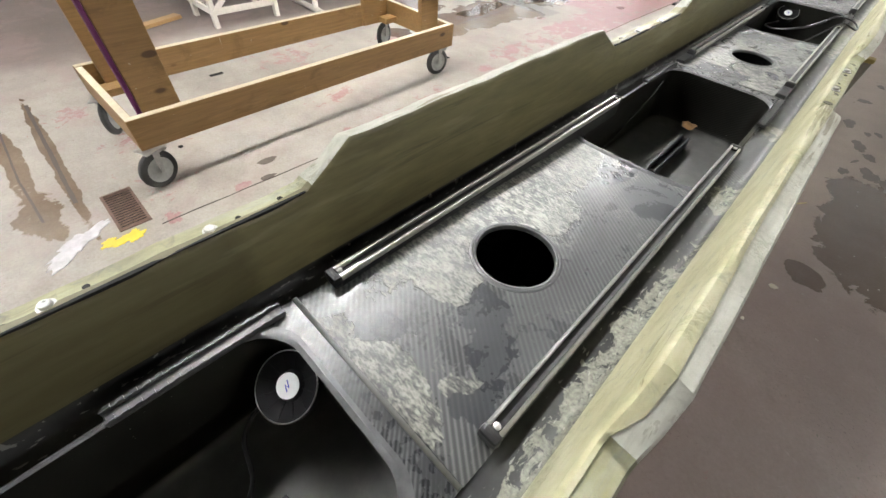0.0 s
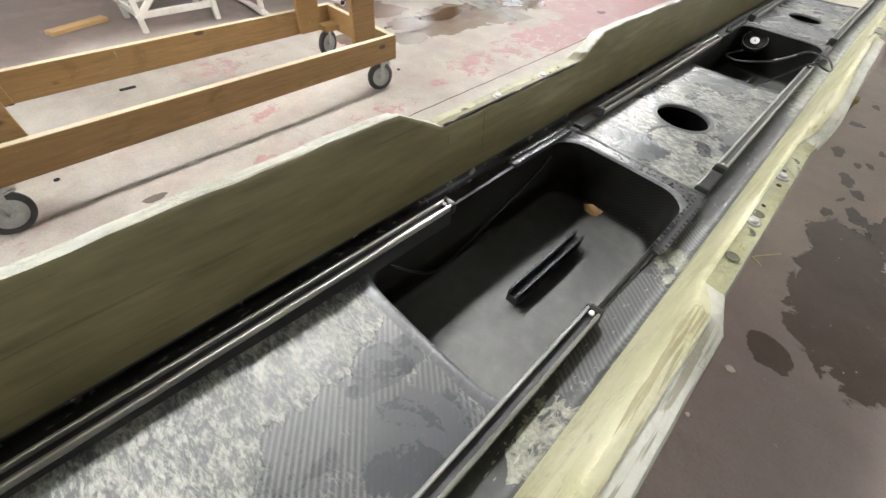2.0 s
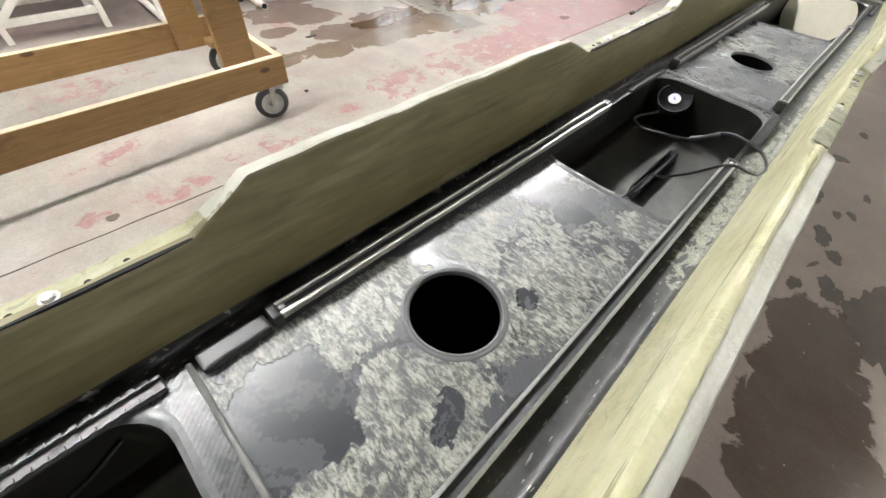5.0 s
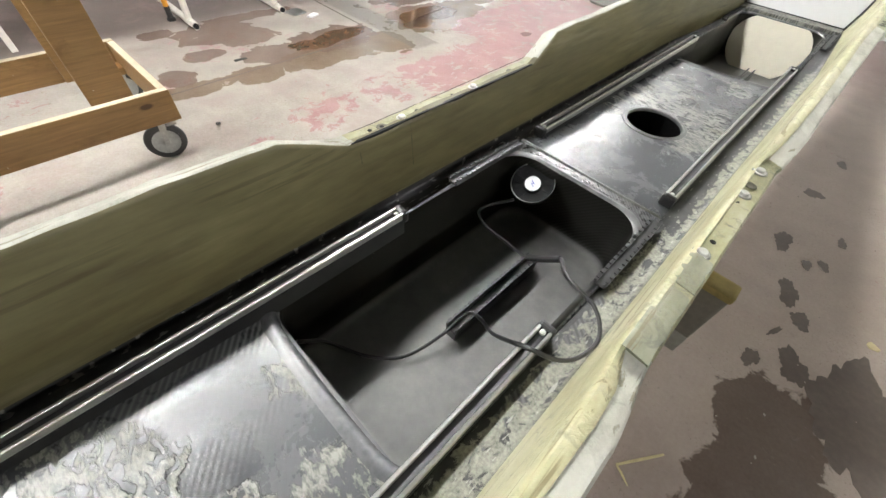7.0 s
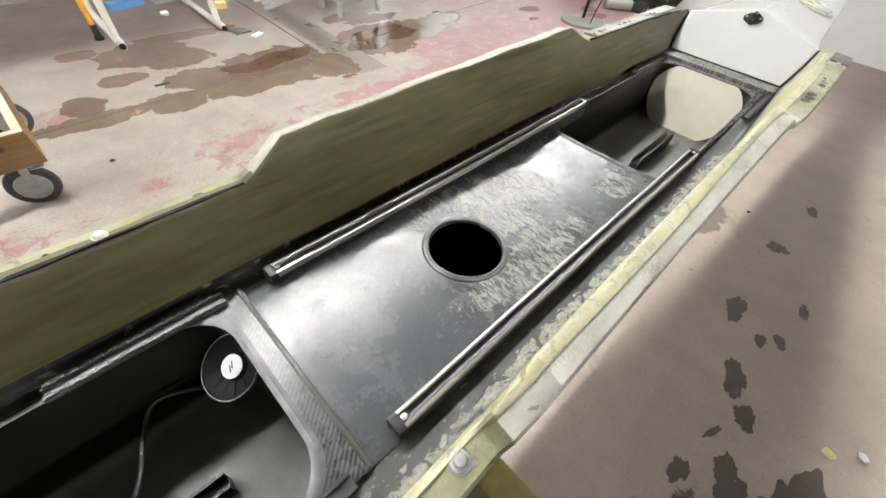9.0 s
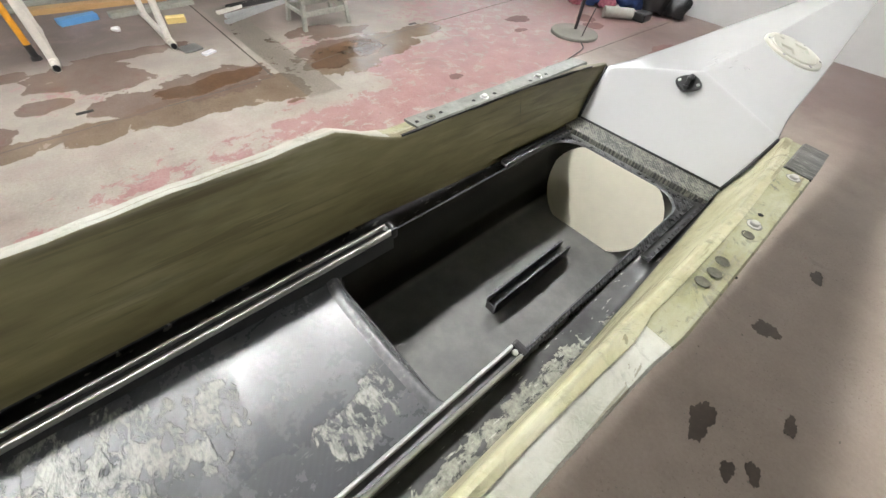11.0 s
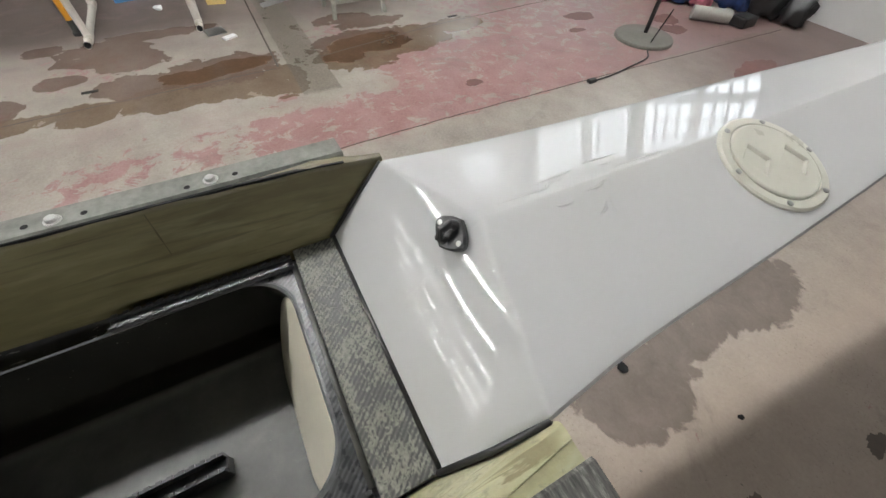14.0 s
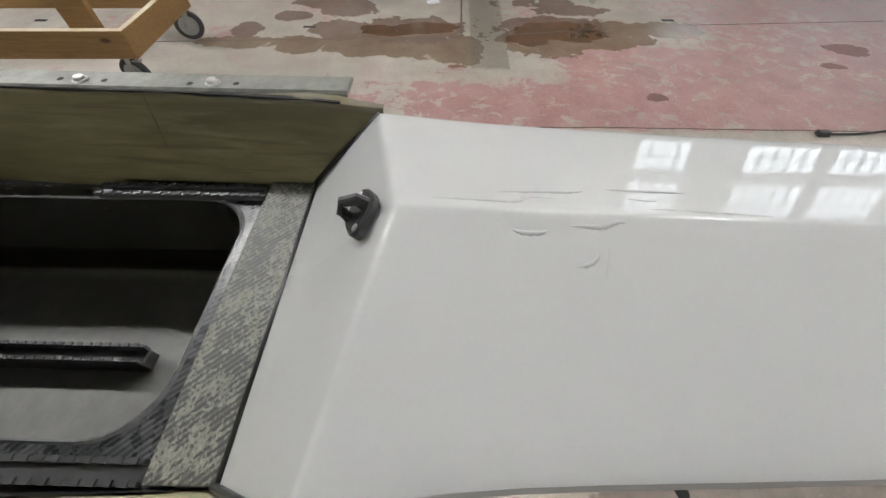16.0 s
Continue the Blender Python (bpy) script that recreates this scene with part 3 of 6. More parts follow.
    wash = k.step(k.math("ADD", k.math("MULTIPLY", zones, 0.40), k.noise(4, 4)), 0.66, 0.86)
    redcol = k.ramp(k.math("ADD", k.math("MULTIPLY", fine, 0.4), k.math("MULTIPLY", mid, 0.6)), (0.38, (0.27, 0.115, 0.115)), (0.62, (0.37, 0.215, 0.207)))
    col = k.mix(k.math("MULTIPLY", wash, 0.28), col, (0.40, 0.25, 0.235))
    col = k.mix(k.math("MULTIPLY", red, 0.82), col, redcol)
    scr = k.step(k.noise(20, 6, 0.75, stretch=(1, 0.5, 1), distort=1.0), 0.56, 0.66)
    col = k.mix(k.math("MULTIPLY", k.math("MULTIPLY", red, scr), 0.22), col, (0.44, 0.36, 0.33))
    # floor turns darker brown towards the far wall
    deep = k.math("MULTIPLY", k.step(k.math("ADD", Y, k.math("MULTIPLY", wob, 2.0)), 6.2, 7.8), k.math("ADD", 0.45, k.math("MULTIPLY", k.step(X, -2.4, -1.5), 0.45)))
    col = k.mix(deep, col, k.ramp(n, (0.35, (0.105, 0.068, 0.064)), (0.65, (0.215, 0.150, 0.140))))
    # water stains along the joint and round the rack's feet
    rag = k.math("MULTIPLY", k.math("SUBTRACT", k.noise(6.5, 5, 0.6, distort=0.5), 0.5), 0.95)
    band = reach(((-2.70, 2.55, 0.125, 0.438, 1), (-2.68, 2.98, 0.175, 0.275, 1), (-2.68, 3.45, 0.213, 0.475, 1), (-2.66, 3.88, 0.225, 0.475, 1), (-2.62, 4.15, 0.300, 0.250, 1), (-2.80, 4.80, 0.350, 0.438, 1), (-2.90, 5.25, 0.300, 0.525, 1), (-3.0, 5.75, 0.175, 0.438, 1), (-2.55, -0.5, 0.625, 0.062, 0.8), (-2.6, -0.34, 1.000, 0.044, 0.8), (-2.05, -0.5, 0.312, 0.125, 0.7)))
    damp = k.step(k.math("ADD", band, k.math("MULTIPLY", rag, k.step(band, 0.0, 0.1))), 0.16, 0.22)
    col = k.mix(k.math("MULTIPLY", damp, 0.88), col, k.ramp(n, (0.35, (0.105, 0.068, 0.042)), (0.65, (0.25, 0.185, 0.125))))
    pool = reach(((-3.55, 3.02, 0.312, 0.416, 1), (-3.36, 3.22, 0.260, 0.338, 1), (-3.18, 2.80, 0.143, 0.195, 1), (-2.92, 2.50, 0.182, 0.156, 1), (-3.78, 3.40, 0.130, 0.585, 0.9), (-3.75, 2.65, 0.130, 0.195, 0.9), (-2.96, 3.80, 0.312, 0.546, 1), (-2.93, 3.24, 0.247, 0.338, 1), (-3.0, 4.9, 0.286, 0.585, 1), (-3.35, 5.1, 0.156, 0.455, 0.8), (-3.5, 4.9, 0.156, 0.390, 0.8)))
    soak = k.step(k.math("ADD", pool, k.math("MULTIPLY", rag, k.step(pool, 0.0, 0.1))), 0.20, 0.26)
    col = k.mix(k.math("MULTIPLY", soak, 0.85), col, k.ramp(n, (0.35, (0.105, 0.068, 0.052)), (0.65, (0.215, 0.155, 0.125))))
    # rough cement trench fill
    tx = k.math("ADD", X, k.math("MULTIPLY", rag, 0.10))
    ty = k.math("ADD", Y, k.math("MULTIPLY", rag, 0.03))
    trench = k.math("MULTIPLY", k.math("MULTIPLY", k.step(tx, -2.33, -2.37), k.step(tx, -4.6, -4.5)), k.math("MULTIPLY", k.step(ty, 4.235, 4.245), k.step(ty, 4.51, 4.50)))
    col = k.mix(k.math("MULTIPLY", trench, 0.85), col, k.ramp(k.math("ADD", k.math("MULTIPLY", fine, 0.6), k.math("MULTIPLY", mid, 0.4)), (0.36, (0.09, 0.076, 0.060)), (0.62, (0.21, 0.185, 0.150))))
    spill = reach(((0.86, 2.72, 0.27, 0.74, 1), (0.79, 3.05, 0.22, 0.32, 1), (0.70, 2.03, 0.12, 0.12, 1), (1.00, 2.42, 0.20, 0.46, 1)))
    spilt = k.step(k.math("ADD", spill, k.math("MULTIPLY", rag, k.step(spill, 0.0, 0.1))), 0.20, 0.25)
    col = k.mix(k.math("MULTIPLY", spilt, 0.9), col, k.ramp(n, (0.35, (0.088, 0.064, 0.049)), (0.65, (0.165, 0.128, 0.102))))
    soak = k.math("MAXIMUM", soak, spilt)
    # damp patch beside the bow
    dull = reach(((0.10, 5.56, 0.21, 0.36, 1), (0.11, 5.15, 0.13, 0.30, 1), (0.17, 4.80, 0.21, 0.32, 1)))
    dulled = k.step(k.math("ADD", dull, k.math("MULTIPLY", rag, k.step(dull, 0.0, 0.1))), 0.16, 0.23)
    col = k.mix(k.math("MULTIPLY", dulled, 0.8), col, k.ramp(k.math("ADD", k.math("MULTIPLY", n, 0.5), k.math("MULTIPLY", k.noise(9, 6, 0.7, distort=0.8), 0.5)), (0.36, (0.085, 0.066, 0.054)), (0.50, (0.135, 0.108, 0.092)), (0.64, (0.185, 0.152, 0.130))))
    wetness = k.math("MAXIMUM", k.math("MAXIMUM", damp, soak), k.math("MULTIPLY", trench, 0.6))
    stain = k.step(k.noise(2.4, 6, 0.7, distort=0.6), 0.60, 0.70)
    col = k.mix(k.math("MULTIPLY", stain, 0.35), col, (0.16, 0.13, 0.115))
    pits = k.math("MULTIPLY", k.step(k.noise(95, 3, 0.6), 0.60, 0.68), k.step(k.noise(3.5, 3), 0.46, 0.58))
    col = k.mix(k.math("MULTIPLY", pits, 0.5), col, (0.15, 0.12, 0.105))
    scuff = k.step(k.noise(26, 7, 0.75, stretch=(2.2, 0.7, 1), distort=1.2), 0.60, 0.72)
    col = k.mix(k.math("MULTIPLY", scuff, 0.42), col, (0.20, 0.165, 0.145))
    chalk = k.step(k.noise(17, 7, 0.75, stretch=(0.8, 1.6, 1), distort=0.8), 0.62, 0.74)
    col = k.mix(k.math("MULTIPLY", chalk, 0.22), col, (0.62, 0.58, 0.53))
    grit = k.step(k.voronoi(60), 0.05, 0.03)
    col = k.mix(k.math("MULTIPLY", k.math("MULTIPLY", grit, k.step(k.noise(13, 2), 0.55, 0.6)), 0.7), col, (0.07, 0.055, 0.045))
    r = k.math("ADD", k.math("MULTIPLY", mid, 0.35), k.math("MULTIPLY", red, -0.12))
    r = k.math("SUBTRACT", r, k.math("MULTIPLY", wetness, 0.26))
    return k.done(col, k.math("MAXIMUM", k.math("ADD", r, 0.30), 0.12), k.bump(k.math("ADD", mid, k.math("MULTIPLY", fine, 0.6)), 0.15, 0.002))


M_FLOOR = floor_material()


def wet_material(name, color, rough, relief=0.06):
    k = Mat(name, rough)
    n = k.math("ADD", k.math("MULTIPLY", k.noise(4, 5), 0.6), k.math("MULTIPLY", k.noise(40, 5), 0.4))
    col = k.ramp(n, (0.34, tuple(c * 0.78 for c in color)), (0.5, color), (0.66, tuple(c * 1.3 for c in color)))
    return k.done(col, k.math("ADD", k.math("MULTIPLY", k.noise(3, 3), 0.2), rough - 0.08), k.bump(k.noise(40, 5), relief, 0.001))


M_WET = wet_material("damp_concrete", (0.110, 0.087, 0.070), 0.30)
M_PUDDLE = wet_material("standing_water_on_brown_stain", (0.105, 0.060, 0.034), 0.11, 0.01)
M_STAIN = wet_material("dark_stain_on_red_paint", (0.150, 0.070, 0.062), 0.45)
M_JOINT = plain("dark_floor_joint", (0.07, 0.055, 0.045), 0.8)

# ---- the room ----
X0, X1, Y0, Y1, Y2, H = -11.0, 7.5, -14.0, 9.1, 18.0, 5.4
bm = bmesh.new()
box(bm, (X0 - 0.3, Y0 - 0.3, -0.3), (X1 + 0.3, Y2 + 0.3, 0.0))
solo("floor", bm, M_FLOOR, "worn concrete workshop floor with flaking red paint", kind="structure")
bm = bmesh.new()
box(bm, (X0 - 0.2, Y0 - 0.2, H), (X1 + 0.2, Y2 + 0.2, H + 0.2))
solo("ceiling", bm, M_CEIL, "plain workshop ceiling deck, kept dark to limit bounce", kind="structure")
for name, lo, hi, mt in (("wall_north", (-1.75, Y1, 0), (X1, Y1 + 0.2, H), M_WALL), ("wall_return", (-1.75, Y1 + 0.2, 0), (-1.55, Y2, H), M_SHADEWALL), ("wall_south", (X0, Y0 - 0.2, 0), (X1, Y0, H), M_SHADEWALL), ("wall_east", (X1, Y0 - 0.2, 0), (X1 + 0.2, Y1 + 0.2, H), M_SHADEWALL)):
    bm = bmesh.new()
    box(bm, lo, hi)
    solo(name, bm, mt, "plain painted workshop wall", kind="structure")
glass = Mat("window_glass", 0.03)
glass.b.inputs["Transmission Weight"].default_value = 1.0
glass = glass.done((0.95, 0.97, 0.97))
k = Mat("bright_overcast_backdrop")
k.b.inputs["Emission Color"].default_value = (0.86, 0.93, 1.0, 1)
k.b.inputs["Emission Strength"].default_value = DAYLIGHT
M_OUTSIDE = k.done((0.0, 0.0, 0.0))
BANDS = ((1.9, 3.2), (3.5, 5.2))


def glazed_wall(name, m, length, openings):
    """A wall along local x, with two bands of gridded windows in each opening."""
    bm = bmesh.new()
    xs = [0.0, *[v for o in openings for v in o], length]
    for a, b in zip(xs[::2], xs[1::2]):
        box(bm, (a, 0, 0), (b, 0.2, H), 0.0, m)
    for a, b in openings:
        for z0, z1 in ((0, BANDS[0][0]), (BANDS[0][1], BANDS[1][0]), (BANDS[1][1], H)):
            box(bm, (a, 0, z0), (b, 0.2, z1), 0.0, m)
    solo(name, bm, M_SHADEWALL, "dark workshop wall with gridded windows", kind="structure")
    for a, b in openings:
        for z0, z1 in BANDS:
            w = thing("window_1", "steel window with a grid of small panes", "window", kind="structure")
            n = max(2, round((b - a) / 0.45))
            bm = bmesh.new()
            for i in range(n + 1):
                x = a + (b - a) * i / n
                box(bm, (x - 0.045, 0.07, z0), (x + 0.045, 0.12, z1), 0.0, m)
            for j in range(4):
                z = z0 + (z1 - z0) * j / 3
                box(bm, (a, 0.073, z - 0.035), (b, 0.117, z + 0.035), 0.0, m)
            part("window_frame", bm, M_ALU_DARK, w)
            bm = bmesh.new()
            box(bm, (a, 0.092, z0), (b, 0.098, z1), 0.0, m)
            g = part("pane", bm, glass, w)
            g.visible_shadow = False
    bm = bmesh.new()
    box(bm, (-1.0, 1.0, 0.5), (length + 1.0, 1.05, H + 0.5), 0.0, m)
    solo("backdrop", bm, M_OUTSIDE, "bright overcast daylight outside the windows", kind="structure")


glazed_wall("wall_west", Matrix.Translation((X0, Y0, 0)) @ pose(0, 0, 0, 0, 0, 90), Y2 - Y0, ((23.8, 25.4), (27.0, 29.2), (29.6, 31.7)))
glazed_wall("wall_far", Matrix.Translation((X0, Y2, 0)), -1.55 - X0, ((0.3, 2.2), (2.5, 4.25)))

# fluorescent battens under the ceiling
k = Mat("fluorescent_tube")
k.b.inputs["Emission Color"].default_value = (0.99, 0.985, 0.965, 1)
k.b.inputs["Emission Strength"].default_value = TUBE_POWER
M_TUBE = k.done((0.9, 0.9, 0.9))
# dimmed so the rear rows show in reflections without brightening the wells
k = Mat("dim_fluorescent_tube")
k.b.inputs["Emission Color"].default_value = (0.99, 0.985, 0.965, 1)
k.b.inputs["Emission Strength"].default_value = 0.3 * TUBE_POWER
M_TUBE_DIM = k.done((0.9, 0.9, 0.9))
M_BATTEN = plain("white_enamel_batten", (0.75, 0.75, 0.74), 0.4, vary=0.04)


def batten(x, y, tubes, z=3.75, length=2.4, glow=None):
    t = thing("ceiling_light", ("twin" if tubes == 2 else "single") + "-tube fluorescent batten light hung under the ceiling", "light", "ceiling lights", (x, y, z))
    bm = bmesh.new()
    box(bm, (-0.09, -length / 2 - 0.02, 0.0), (0.09, length / 2 + 0.02, 0.06), 0.008)
    part("housing", bm, M_BATTEN, t)
    for s in ((-0.05, 0.05) if tubes == 2 else (0.0,)):
        bm = bmesh.new()
        tube(bm, [(s, -length / 2, -0.03), (s, length / 2, -0.03)], 0.016, 10)
        part("tube", bm, glow or M_TUBE, t)
        for e in (-1, 1):
            bm = bmesh.new()
            box(bm, (s - 0.015, e * length / 2 - 0.01, -0.045), (s + 0.015, e * length / 2 + 0.01, 0.0))
            part("socket", bm, M_BATTEN, t)
    for e in (-0.8, 0.8):
        bm = bmesh.new()
        tube(bm, [(0, e, 0.055), (0, e, H - z)], 0.004, 6)
        part("hanger", bm, M_STEEL, t)
    return t


along = batten(-1.95, 0.6, 2)
for y in (3.3, 6.0, 8.7):
    copy_thing(along, pose(-1.95, y, 3.75))
# two unseen battens added as fill for the floor to starboard
single = batten(4.4, 1.6, 1)
copy_thing(single, pose(4.4, 5.0, 3.75))
for x, y in ((-3.3, -1.7), (-6.1, -1.7), (-3.3, -3.7)):
    copy_thing(single, pose(x, y, 3.75, 0, 0, 90))
across = batten(-8.6, -5.6, 1, glow=M_TUBE_DIM)
across.rotation_euler = (0, 0, radians(90))
for x, y in [(x, y) for y in (-5.6, -7.6, -9.6, -11.6) for x in (-8.6, -5.8, -3.0)][1:]:
    copy_thing(across, pose(x, y, 3.75, 0, 0, 90))

# ---- the rowing boat ----
DECK = 0.93


def sheer(y):
    return 0.035 * smooth01(2.6, 4.0, y)


def mid(y):
    return 0.018 * smooth01(2.6, 4.0, y)


def base_half(y):
    return table(((-2, 0.195), (3.4, 0.195), (3.95, 0.165), (4.1, 0.160)), y)


def ridge_half(y):
    return table(((-2, 0.211), (3.7, 0.213), (3.9, 0.206), (4.03, 0.190)), y)


TOP = ((-2.0, 1.080), (-0.47, 1.080), (-0.38, 1.028), (0.03, 1.028), (0.105, 1.080), (0.79, 1.084), (0.88, 1.030), (1.31, 1.032), (1.385, 1.083), (2.030, 1.082), (2.130, 1.036), (2.575, 1.040), (2.64, 1.090), (3.34, 1.110), (3.45, 1.064), (4.03, 1.062))
# stretches of the seats (deck) and foot wells (tub) along the boat
SEATS = ((-1.33, -0.672), (-0.045, 0.641), (1.24, 1.918), (2.505, 3.248))
WELLS = ((-0.655, -0.085), (0.656, 1.195), (1.933, 2.465), (3.263, 3.857))
RAILS = ((-1.29, -0.45), (0.0, 0.84), (1.33, 2.17), (2.54, 3.38))
HOLES = ((-1.05, None), (0.238, 0), (1.512, 0), (2.808, -0.002))

M_SEAM = plain("dark_resin_seam", (0.085, 0.075, 0.038), 0.5, vary=0.4, scale=90)
boat = thing("rowing_boat", "long unfinished rowing shell, black carbon inside, aramid gunwales, white bow", "boat")


def rim_top(s, y):
    """Height of the gunwale's edge; the rigger flanges stand a little higher to starboard."""
    z = table(TOP, y)
    hi = smooth01(1.03, 1.06, z - 0.03 * smooth01(2.4, 3.4, y))
    return z + (0.013 * (1 - hi) * (1 - 0.9 * smooth01(3.93, 4.03, y)) if s > 0 else 0.0), hi


def gunwale(s):
    bm = bmesh.new()
    ys = sorted({*[r[0] for r in TOP], *np.arange(-1.4, 4.03, 0.03).round(3).tolist(), 4.03})
    inner, edge, rim = [], [], []
    for y in ys:
        if y < -1.4:
            continue
        (z, hi), b, t, c = rim_top(s, y), base_half(y), ridge_half(y), mid(y)
        z += 0.0012 * math.sin(y * 31 + s) + 0.0008 * math.sin(y * 77)
        if s > 0:
            t -= 0.004 * (1 - hi) * (1 - smooth01(3.3, 3.6, y))
        drop = 0.003 + 0.006 * hi
        f = 0.250 - 0.004 * hi + 0.006 * smooth01(2.6, 3.6, y) + ((0.008 * smooth01(3.25, 3.5, y) - 0.010 * (1 - hi) * (1 - smooth01(2.8, 3.4, y))) if s > 0 else 0.0)
        zb = DECK + sheer(y) - 0.045
        inner.append([(c + s * q[0], y, q[1]) for q in ((b - 0.001, zb), (b + 0.001, zb + 0.04), (b + 0.6 * (t - b), zb + 0.03 + 0.5 * (z - zb - 0.03)), (t - 0.002, z - 0.006), (t, z - 0.002), (t + 0.002, z))])
        wl = 0.5 * (t + f) - 0.004 + 0.0025 * math.sin(y * 9 + s)
        if s > 0:
            wl += (t + 0.006 + 0.008 * smooth01(3.2, 3.5, y) - wl) * (1 - hi)
        if s < 0:
            wl += (t + 0.010 - wl) * smooth01(3.94, 4.02, y)
        edge.append([(c + s * q[0], y, q[1]) for q in ((t + 0.002, z), (t + 0.006, z + 0.0008), (wl, z - 0.35 * drop + 0.0012), (wl + 0.0005, z - 0.45 * drop - 0.001))])
        rim.append([(c + s * q[0], y, q[1]) for q in ((wl - 0.001, z - 0.35 * drop - 0.0004), (f - 0.003, z - drop), (f, z - drop - 0.004), (f - 0.002, z - drop - 0.012), (t + 0.016, z - drop - 0.016), (t + 0.010, zb))])
    loft(bm, inner, False)
    # one laminate: the starboard wall's stronger light is put into a paler colour
    part("gunwale_wall", bm, M_KEVLAR if s < 0 else M_LAMINATE_LIT, boat, "olive aramid laminate wall" if s < 0 else "laminate wall in a lit cream-yellow tone", "auto")
    # the flange in stretches: plated low ones for the riggers, primed high ones between
    yy = [y for y in ys if y >= -1.4]
    cuts = [-1.4, -0.40, 0.045, 0.875, 1.325, 2.125, 2.59, 3.43, 4.03]
    for i, (a, b) in enumerate(zip(cuts, cuts[1:])):
        if s < 0 and i == 7:
            b = 3.968
        rows = [r for y, r in zip(yy, rim) if a - 0.016 <= y <= b + 0.016]
        bm = bmesh.new()
        loft(bm, rows, False, False)
        for r in (rows[0], rows[-1]):
            bm.faces.new([bm.verts.new(p) for p in r])
        low = i % 2
        rows = [r for y, r in zip(yy, edge) if a - 0.016 <= y <= (b if b != 3.968 else 4.03) + 0.016]
        lip = bmesh.new()
        loft(lip, rows, False)
        part("gunwale_lip", lip, M_LAMINATE_LIT if s > 0 else M_KEVLAR if low else M_SANDED, boat, "cream-yellow laminate lip" if s > 0 else "olive laminate lip" if low else "pale sanded lip", "auto")
        part("rigger_flange" if low else "gunwale_cap", bm, M_FLANGE if low else M_CAP if s > 0 else M_SANDED, boat, "yellowish sanded rigger flange with bolt holes" if low else "pale primed gunwale cap", "auto")


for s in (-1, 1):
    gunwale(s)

# dark seams where the laminate panels of the walls meet
for s in (-1, 1):
    for y, top in ((0.892, 0.5), (0.985, 1.0), (2.145, 0.5), (2.245, 1.0), (3.745, 1.0)):
        z1 = table(TOP, y) - 0.004
        z0 = z1 - (0.03 if top < 1 else z1 - DECK - sheer(y) + 0.02)
        b, t, zb = base_half(y), ridge_half(y), DECK + sheer(y) - 0.045
        bm = bmesh.new()
        rows = []
        for i in range(9):
            z = z0 + (z1 - z0) * i / 8
            x = b + (t - b) * min(1.0, max(0.0, (z - zb) / (table(TOP, y) - zb))) - 0.0012
            d = 0.0008 + 0.0004 * math.sin(i * 2.3)
            rows.append([(mid(y) + s * x, y - d, z), (mid(y) + s * x, y + d, z)])
        loft(bm, rows, False)
        part("seam", bm, M_SEAM, boat, "dark laminate seam")

# rigger bolts and holes along the low stretches of the flanges
bolt_bm = bmesh.new()
lathe(bolt_bm, ((0.0088, 0.0), (0.0088, 0.0018), (0.0062, 0.0020), (0.0060, 0.005), (0.005, 0.006), (0.002, 0.0062)), 12)
bolt_mesh = mesh_object("bolt", bolt_bm, M_STEEL).data
bpy.data.objects.remove(bpy.data.objects["bolt"])
# bolt holes are flat discs; the shade inside is only near-black colour
hole_bm = bmesh.new()
lathe(hole_bm, ((0.0036, 0.0), (0.0036, 0.0007), (0.003, 0.0008)), 12)
hole_mesh = mesh_object("bolt_hole", hole_bm, M_DARK).data
bpy.data.objects.remove(bpy.data.objects["bolt_hole"])
M_WASHER = plain("dark_washer_print", (0.095, 0.092, 0.065), 0.55, vary=0.5, scale=160, bump=0.3)
print_bm = bmesh.new()
lathe(print_bm, ((0.0088, 0.0), (0.0082, 0.0007), (0.0068, 0.0009), (0.0056, 0.0005), (0.002, 0.0006)), 16)
print_mesh = mesh_object("washer_print", print_bm, M_WASHER, "auto").data
bpy.data.objects.remove(bpy.data.objects["washer_print"])
washer_bm = bmesh.new()
lathe(washer_bm, ((0.0110, 0.0), (0.0108, 0.0010), (0.0085, 0.0013)), 20)
washer_mesh = mesh_object("washer", washer_bm, M_PLATE).data
bpy.data.objects.remove(bpy.data.objects["washer"])


def stud(name, mesh, s, y, dx=0.0):
    ob = new(name, mesh)
    x = (0.227 if s < 0 else 0.2205) + (0.004 if s < 0 else 0.0215) * smooth01(2.6, 3.5, y) + dx
    ob.location = (mid(y) + s * x, y, rim_top(s, y)[0] - 0.0022 - 0.0025 * (dx > 0.01) + 0.0050 * (s < 0 and y > 3.47))
    ob.parent = boat
    return ob


BOLTS = {-1: (-0.242, -0.088, 1.04, 1.185, 2.24, 2.41, 3.661, 3.822), 1: (-0.22, -0.07, 1.037, 1.185, 2.310, 2.468, 2.545, 3.70, 3.872)}
PRINTS = {-1: (-0.30, 0.955, 2.20, 2.52, 3.53), 1: (-0.16, 0.947, 1.011, 1.060, 1.253, 2.223, 2.291, 2.499, 3.542, 3.568, 3.595, 3.672)}
PINS = {-1: (-0.275, -0.21, -0.115, -0.055, 0.0, 0.915, 0.985, 1.015, 1.07, 1.155, 1.215, 1.25, 2.18, 2.275, 2.36, 2.45, 3.50, 3.555, 3.635, 3.69, 3.795, 3.85), 1: (-0.19, -0.12, 1.086, 1.159, 1.208, 2.174, 2.341, 2.446, 3.69, 3.732, 3.849)}
